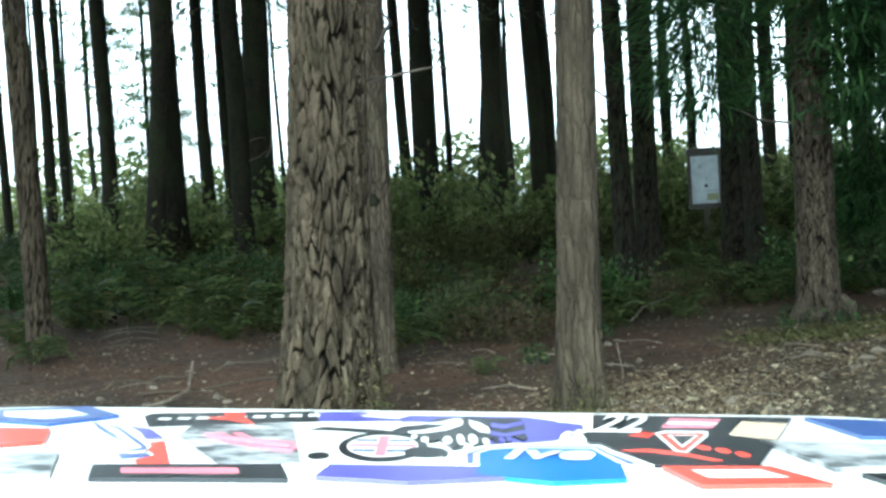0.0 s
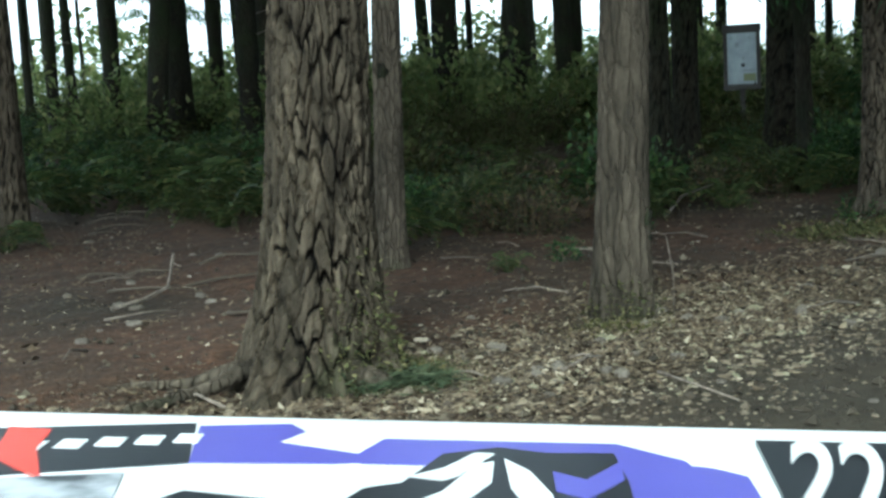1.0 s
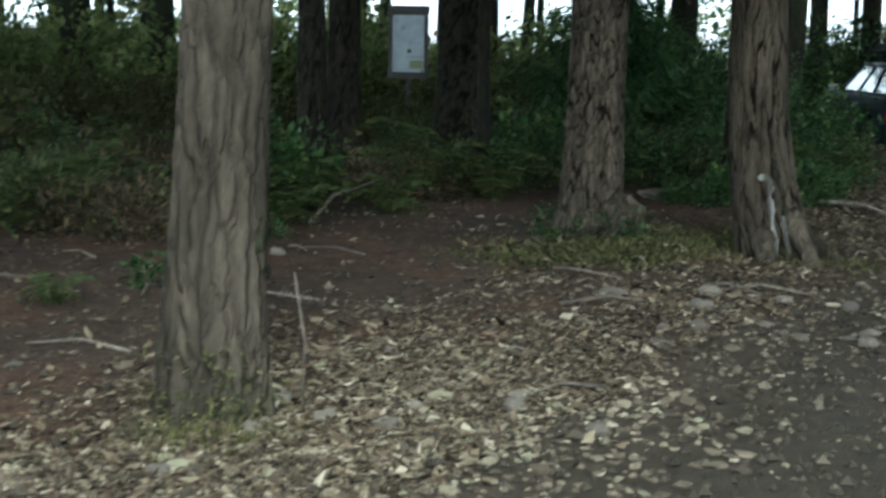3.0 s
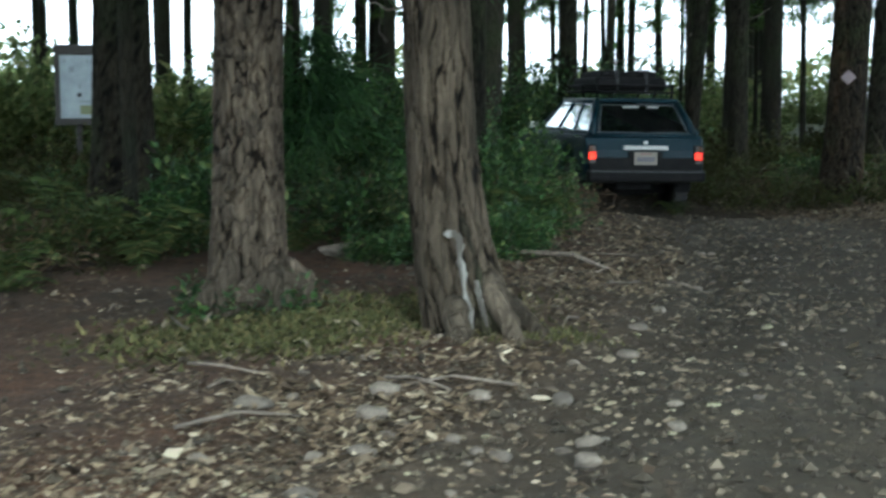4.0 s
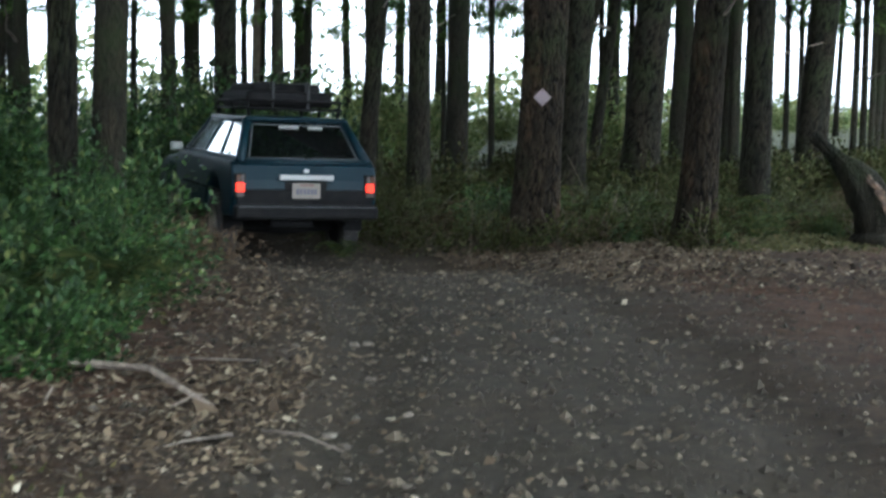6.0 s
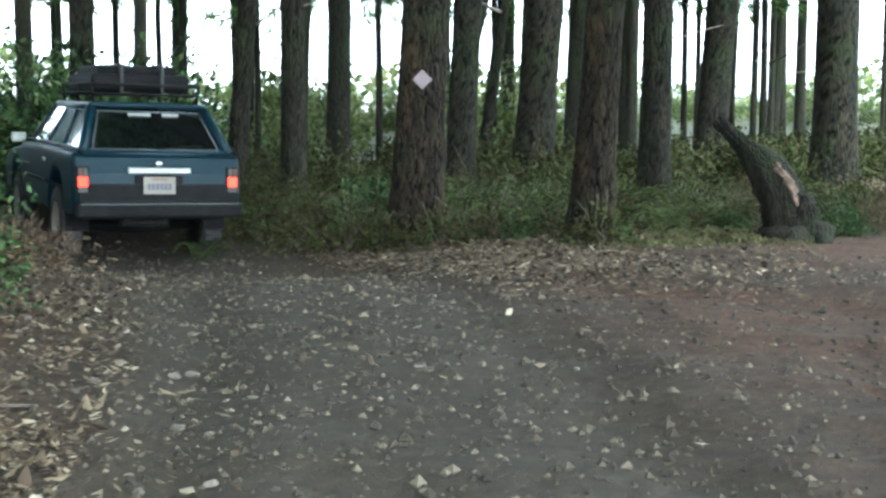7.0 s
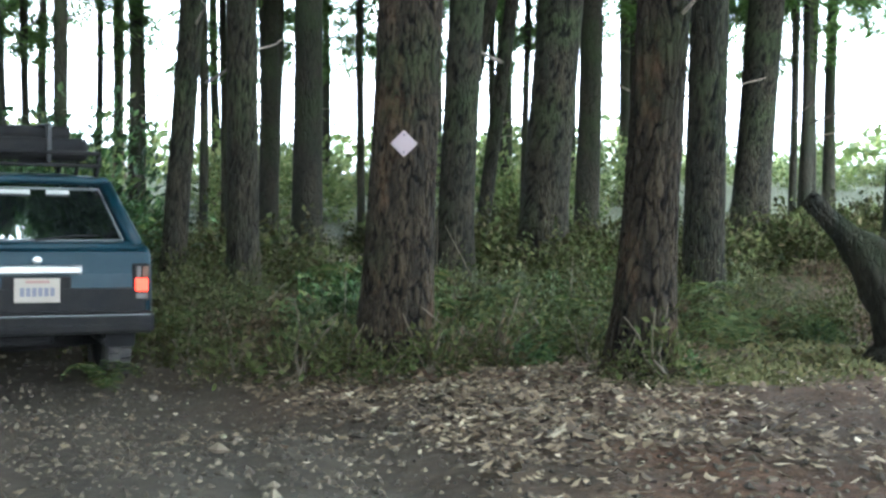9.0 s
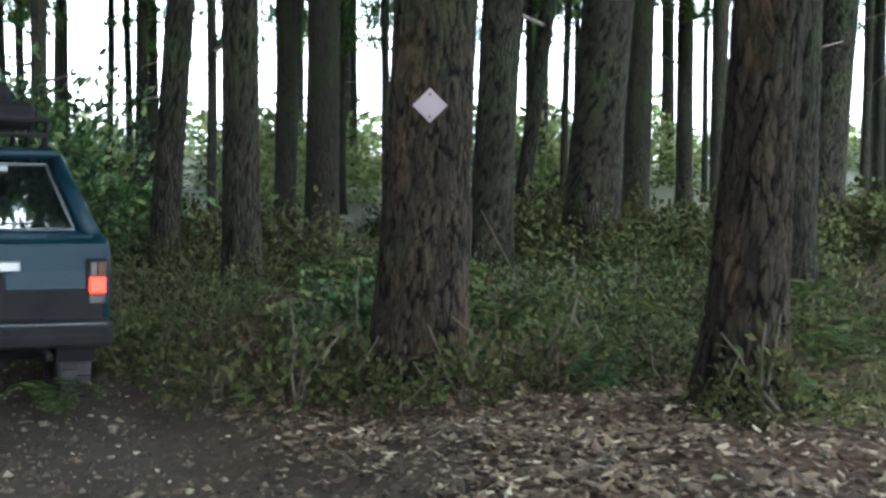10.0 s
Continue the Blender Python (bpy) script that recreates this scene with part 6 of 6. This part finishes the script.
sticker("crest_field", "red", [(-0.415, 1.313), (-0.391, 1.346), (-0.34, 1.127), (-0.38, 1.125), (-0.393, 1.163), (-0.376, 1.209)])
sticker("crest_outline", "navy", [(-0.55, 1.567), (-0.381, 1.204), (-0.414, 1.182), (-0.427, 1.217), (-0.397, 1.229), (-0.521, 1.486)])
sticker("card_sticker", "white", [(-0.222, 1.575), (-0.062, 1.612), (-0.05, 1.46), (0.02, 1.14), (-0.176, 1.14)], "white card sticker with black drawing")
sticker("drawn_arm", "black", [(-0.201, 1.482), (-0.18, 1.523), (-0.093, 1.498), (-0.04, 1.456), (-0.09, 1.445), (-0.155, 1.478)])
sticker("drawn_ring", "black", oval(-0.080, 1.320, 0.062, 0.150))
sticker("flag_oval", "white", oval(-0.081, 1.322, 0.050, 0.112))
for k, (u, d, w, h) in enumerate([(-0.081, 1.322, 0.092, 0.028), (-0.081, 1.322, 0.014, 0.20), (-0.105, 1.375, 0.03, 0.02), (-0.058, 1.375, 0.03, 0.02), (-0.105, 1.27, 0.03, 0.02), (-0.058, 1.27, 0.03, 0.02)]):
    sticker("flag_bar", "pink" if k < 2 else "navy", strip_box(u, d, w, h))
sticker("drawn_blob", "black", oval(-0.162, 1.217, 0.014, 0.032, 16))
sticker("drawn_blob", "black", oval(-0.02, 1.26, 0.03, 0.05, 16))
sticker("jaw_drawing", "black", [(-0.072, 1.488), (-0.056, 1.537), (-0.029, 1.555), (0, 1.646), (0.045, 1.674), (0.083, 1.658), (0.137, 1.662), (0.137, 1.576), (0.13, 1.464), (0.13, 1.421), (0.121, 1.39), (0.11, 1.434), (0.101, 1.372), (0.095, 1.372), (0.092, 1.419), (0.081, 1.358), (0.074, 1.411), (0.061, 1.332), (0.049, 1.325), (0.037, 1.388), (0.031, 1.312), (0.017, 1.293), (0.009, 1.341), (0, 1.385), (-0.014, 1.365), (-0.029, 1.397), (-0.04, 1.438), (-0.058, 1.437)], "black and white toothed drawing")
sticker("jaw_band", "white", [(-0.05, 1.478), (-0.028, 1.491), (0, 1.533), (0.026, 1.616), (0.04, 1.626), (0.036, 1.56), (0.01, 1.49), (-0.021, 1.454), (-0.045, 1.449)])
sticker("jaw_band", "white", [(-0.026, 1.572), (0.001, 1.601), (0.026, 1.653), (0.042, 1.65), (0.011, 1.575), (0, 1.562)])
sticker("jaw_band", "white", [(0.048, 1.636), (0.066, 1.597), (0.078, 1.53), (0.076, 1.464), (0.061, 1.478), (0.049, 1.545)])
sticker("jaw_band", "purple", [(0.083, 1.598), (0.106, 1.574), (0.139, 1.634), (0.134, 1.576), (0.102, 1.52), (0.081, 1.539)])
sticker("jaw_band", "purple", [(0.078, 1.491), (0.101, 1.462), (0.132, 1.514), (0.131, 1.472), (0.099, 1.423), (0.076, 1.443)])
sticker("tooth", "white", oval(-0.038, 1.417, 0.005, 0.021, 16))
sticker("tooth", "white", oval(-0.022, 1.388, 0.006, 0.027, 16))
sticker("tooth", "white", oval(0.011, 1.381, 0.007, 0.0395, 16))
sticker("tooth", "white", oval(0.03, 1.39, 0.006, 0.057, 16))
sticker("tooth", "white", oval(0.048, 1.394, 0.007, 0.0575, 16))
sticker("tooth", "white", oval(0.066, 1.371, 0.005, 0.036, 16))
sticker("tooth", "purple", oval(0.09, 1.392, 0.004, 0.027, 16))
sticker("tooth", "purple", oval(0.102, 1.399, 0.004, 0.0235, 16))
sticker("splash", "white", [(0.182, 1.453), (0.196, 1.499), (0.205, 1.481), (0.215, 1.52), (0.227, 1.502), (0.219, 1.421), (0.208, 1.367), (0.178, 1.371), (0.176, 1.407)])
sticker("splash_eye", "purple", oval(0.198, 1.448, 0.004, 0.0145, 16))
sticker("crest_rim", "white", [(-0.527, 1.56), (-0.503, 1.549), (-0.441, 1.417), (-0.395, 1.276), (-0.394, 1.229), (-0.411, 1.218)])
sticker("crest_line", "navy", [(-0.508, 1.503), (-0.484, 1.473), (-0.401, 1.273), (-0.394, 1.24), (-0.411, 1.218), (-0.418, 1.239), (-0.404, 1.261), (-0.483, 1.451), (-0.497, 1.472)])
sticker("stroke", "pink", [(-0.345, 1.424), (-0.2, 1.309), (-0.196, 1.28), (-0.2, 1.257), (-0.251, 1.282), (-0.254, 1.306), (-0.21, 1.285), (-0.209, 1.303), (-0.344, 1.403)])
sticker("panel_sticker", "black", [(0.263, 1.716), (0.603, 1.714), (0.411, 1.169), (0.273, 1.161), (0.242, 1.301), (0.232, 1.362), (0.216, 1.367), (0.215, 1.463), (0.237, 1.502)], "black panel sticker with red shapes")
sticker("oval_border", "white", [(0.019, 1.238), (0.054, 1.313), (0.102, 1.347), (0.229, 1.343), (0.238, 1.284), (0.273, 1.161), (0.018, 1.147)])
sticker("oval_line", "navy", [(0.035, 1.239), (0.059, 1.296), (0.1, 1.322), (0.221, 1.321), (0.227, 1.267), (0.253, 1.16), (0.033, 1.148)])
sticker("oval_rim", "white", [(0.044, 1.242), (0.064, 1.288), (0.102, 1.311), (0.216, 1.309), (0.222, 1.258), (0.241, 1.160), (0.040, 1.149)])
sticker("oval_sticker", "blue", [(0.052, 1.245), (0.069, 1.279), (0.104, 1.299), (0.21, 1.297), (0.216, 1.25), (0.228, 1.159), (0.048, 1.149)], "blue sticker with white lettering")
sticker("triangle", "white", [(0.327, 1.478), (0.349, 1.51), (0.416, 1.507), (0.405, 1.454), (0.334, 1.262), (0.322, 1.272)])
sticker("triangle", "red", [(0.332, 1.464), (0.349, 1.483), (0.405, 1.484), (0.398, 1.454), (0.337, 1.284), (0.329, 1.292)])
sticker("triangle", "white", [(0.343, 1.457), (0.391, 1.460), (0.340, 1.318)])
sticker("triangle", "black", [(0.349, 1.449), (0.384, 1.451), (0.344, 1.345)])
sticker("stripe", "pink", [(0.387, 1.677), (0.472, 1.669), (0.456, 1.627), (0.375, 1.63)])
sticker("stripe", "pink", [(0.362, 1.593), (0.446, 1.591), (0.432, 1.552), (0.351, 1.55)])
sticker("stripe", "white", [(0.376, 1.622), (0.456, 1.618), (0.450, 1.600), (0.368, 1.602)])
sticker("red_mark", "red", [(0.284, 1.446), (0.315, 1.489), (0.327, 1.471), (0.311, 1.427)])
sticker("red_arc", "red", [(0.25, 1.285), (0.29, 1.304), (0.336, 1.265), (0.371, 1.202), (0.358, 1.194), (0.325, 1.246), (0.284, 1.276)])
for u, d in ((0.371, 1.324), (0.392, 1.296), (0.411, 1.261)):
    sticker("red_dot", "red", oval(u, d, 0.010, 0.024, 14))
sticker("corner_sticker", "beige", [(0.499, 1.639), (0.569, 1.618), (0.499, 1.419), (0.44, 1.471)])

# more vinyl towards the edges of the bonnet
sticker("edge_sticker", "navy", [(-0.76, 1.70), (-0.60, 1.74), (-0.52, 1.62), (-0.60, 1.50), (-0.74, 1.56)])
sticker("edge_sticker", "white", [(-0.72, 1.66), (-0.62, 1.69), (-0.57, 1.62), (-0.62, 1.56), (-0.70, 1.60)])
sticker("edge_sticker", "red", [(-0.75, 1.46), (-0.58, 1.44), (-0.55, 1.30), (-0.66, 1.22), (-0.76, 1.30)])
sticker("edge_sticker", "camo", [(-0.74, 1.18), (-0.50, 1.20), (-0.46, 1.02), (-0.72, 1.00)])
sticker("edge_sticker", "black", [(-0.43, 1.10), (-0.20, 1.12), (-0.18, 1.01), (-0.41, 1.00)])
sticker("edge_sticker", "pink", [(-0.39, 1.075), (-0.25, 1.085), (-0.24, 1.04), (-0.38, 1.035)])
sticker("edge_sticker", "purple", [(-0.14, 1.12), (0.06, 1.12), (0.10, 1.05), (-0.04, 1.00), (-0.15, 1.03)])
sticker("edge_sticker", "blue", [(0.05, 1.15), (0.23, 1.16), (0.22, 1.04), (0.13, 1.01), (0.04, 1.06)])
sticker("edge_sticker", "red", [(0.28, 1.14), (0.42, 1.15), (0.46, 1.02), (0.30, 1.00)])
sticker("edge_sticker", "white", [(0.31, 1.11), (0.40, 1.12), (0.42, 1.06), (0.32, 1.05)])
sticker("edge_sticker", "camo", [(0.47, 1.40), (0.66, 1.38), (0.70, 1.20), (0.50, 1.14)])
sticker("edge_sticker", "navy", [(0.62, 1.70), (0.76, 1.69), (0.76, 1.48), (0.64, 1.46)])
sticker("edge_sticker", "black", [(0.52, 1.10), (0.74, 1.12), (0.74, 1.00), (0.54, 1.00)])


def lettering(text, u, d, width, depth, ink):
    """Raised letters lying on the bonnet."""
    LAYER[0] += 1
    cu = bpy.data.curves.new("letters", "FONT")
    cu.body, cu.extrude, cu.size, cu.offset = text, 0.0012, 1.0, 0.02
    tmp = bpy.data.objects.new("letters", cu)
    me = bpy.data.meshes.new_from_object(tmp)
    bpy.data.objects.remove(tmp)
    xs, ys = [v.co.x for v in me.vertices], [v.co.y for v in me.vertices]
    for v in me.vertices:
        x = u + (v.co.x - min(xs)) / (max(xs) - min(xs)) * width
        y = d + (v.co.y - min(ys)) / (max(ys) - min(ys)) * depth
        v.co = Vector((x + 0.25 * (y - d), y, bonnet_z(x, y) + 0.0016 + 0.00007 * LAYER[0] + v.co.z * 0.4))
    return part_mesh("lettering", me, M_INK[ink], bonnet)


lettering("22", 0.228, 1.464, 0.075, 0.241, "white")
lettering("ive", 0.080, 1.178, 0.115, 0.100, "white")

# wings, nose and wheels under the bonnet
for k in (-1, 1):
    wing = [(0.98, -0.27), (1.80, -0.265), (1.90, -0.33), (1.93, -0.62), (1.88, -0.72), (1.72, -0.74)] + [(1.36 + 0.36 * math.cos(math.pi * i / 10), -0.78 + 0.36 * math.sin(math.pi * i / 10)) for i in range(11)] + [(0.98, -0.80)]
    bm = prism(wing, 0.03, 0.008)
    bmesh.ops.translate(bm, verts=bm.verts, vec=(k * 0.82, 0, 0))
    part("wing", bm, M_WHITE, car2)
    wheel(car2, k * 0.72, 1.36, -0.83, 0.31, k)
    part("head_lamp", box(0.30, 0.05, 0.13, k * 0.58, 1.90, -0.42, 0.03), M_CLEAR, car2)
part("nose_panel", box(1.60, 0.06, 0.40, 0, 1.86, -0.50, 0.025), M_WHITE, car2)
part("grille", box(0.7, 0.03, 0.12, 0, 1.90, -0.42, 0.01), M_TRIM, car2)
part("bumper", box(1.68, 0.16, 0.17, 0, 1.92, -0.66, 0.05, 3), M_TRIM, car2)
part("inner_tray", box(1.56, 0.80, 0.05, 0, 1.42, -0.62, 0.01), M_TRIM, car2)
part("bulkhead", box(1.58, 0.03, 0.50, 0, 1.0, -0.54, 0.008), M_TRIM, car2)
part("front_axle", tube([(-0.65, 1.36, -0.83), (0, 1.36, -0.80), (0.65, 1.36, -0.83)], [0.04, 0.06, 0.04], 10), M_TRIM, car2)
tagged(car2, "white car front with a bonnet covered in stickers", "car")
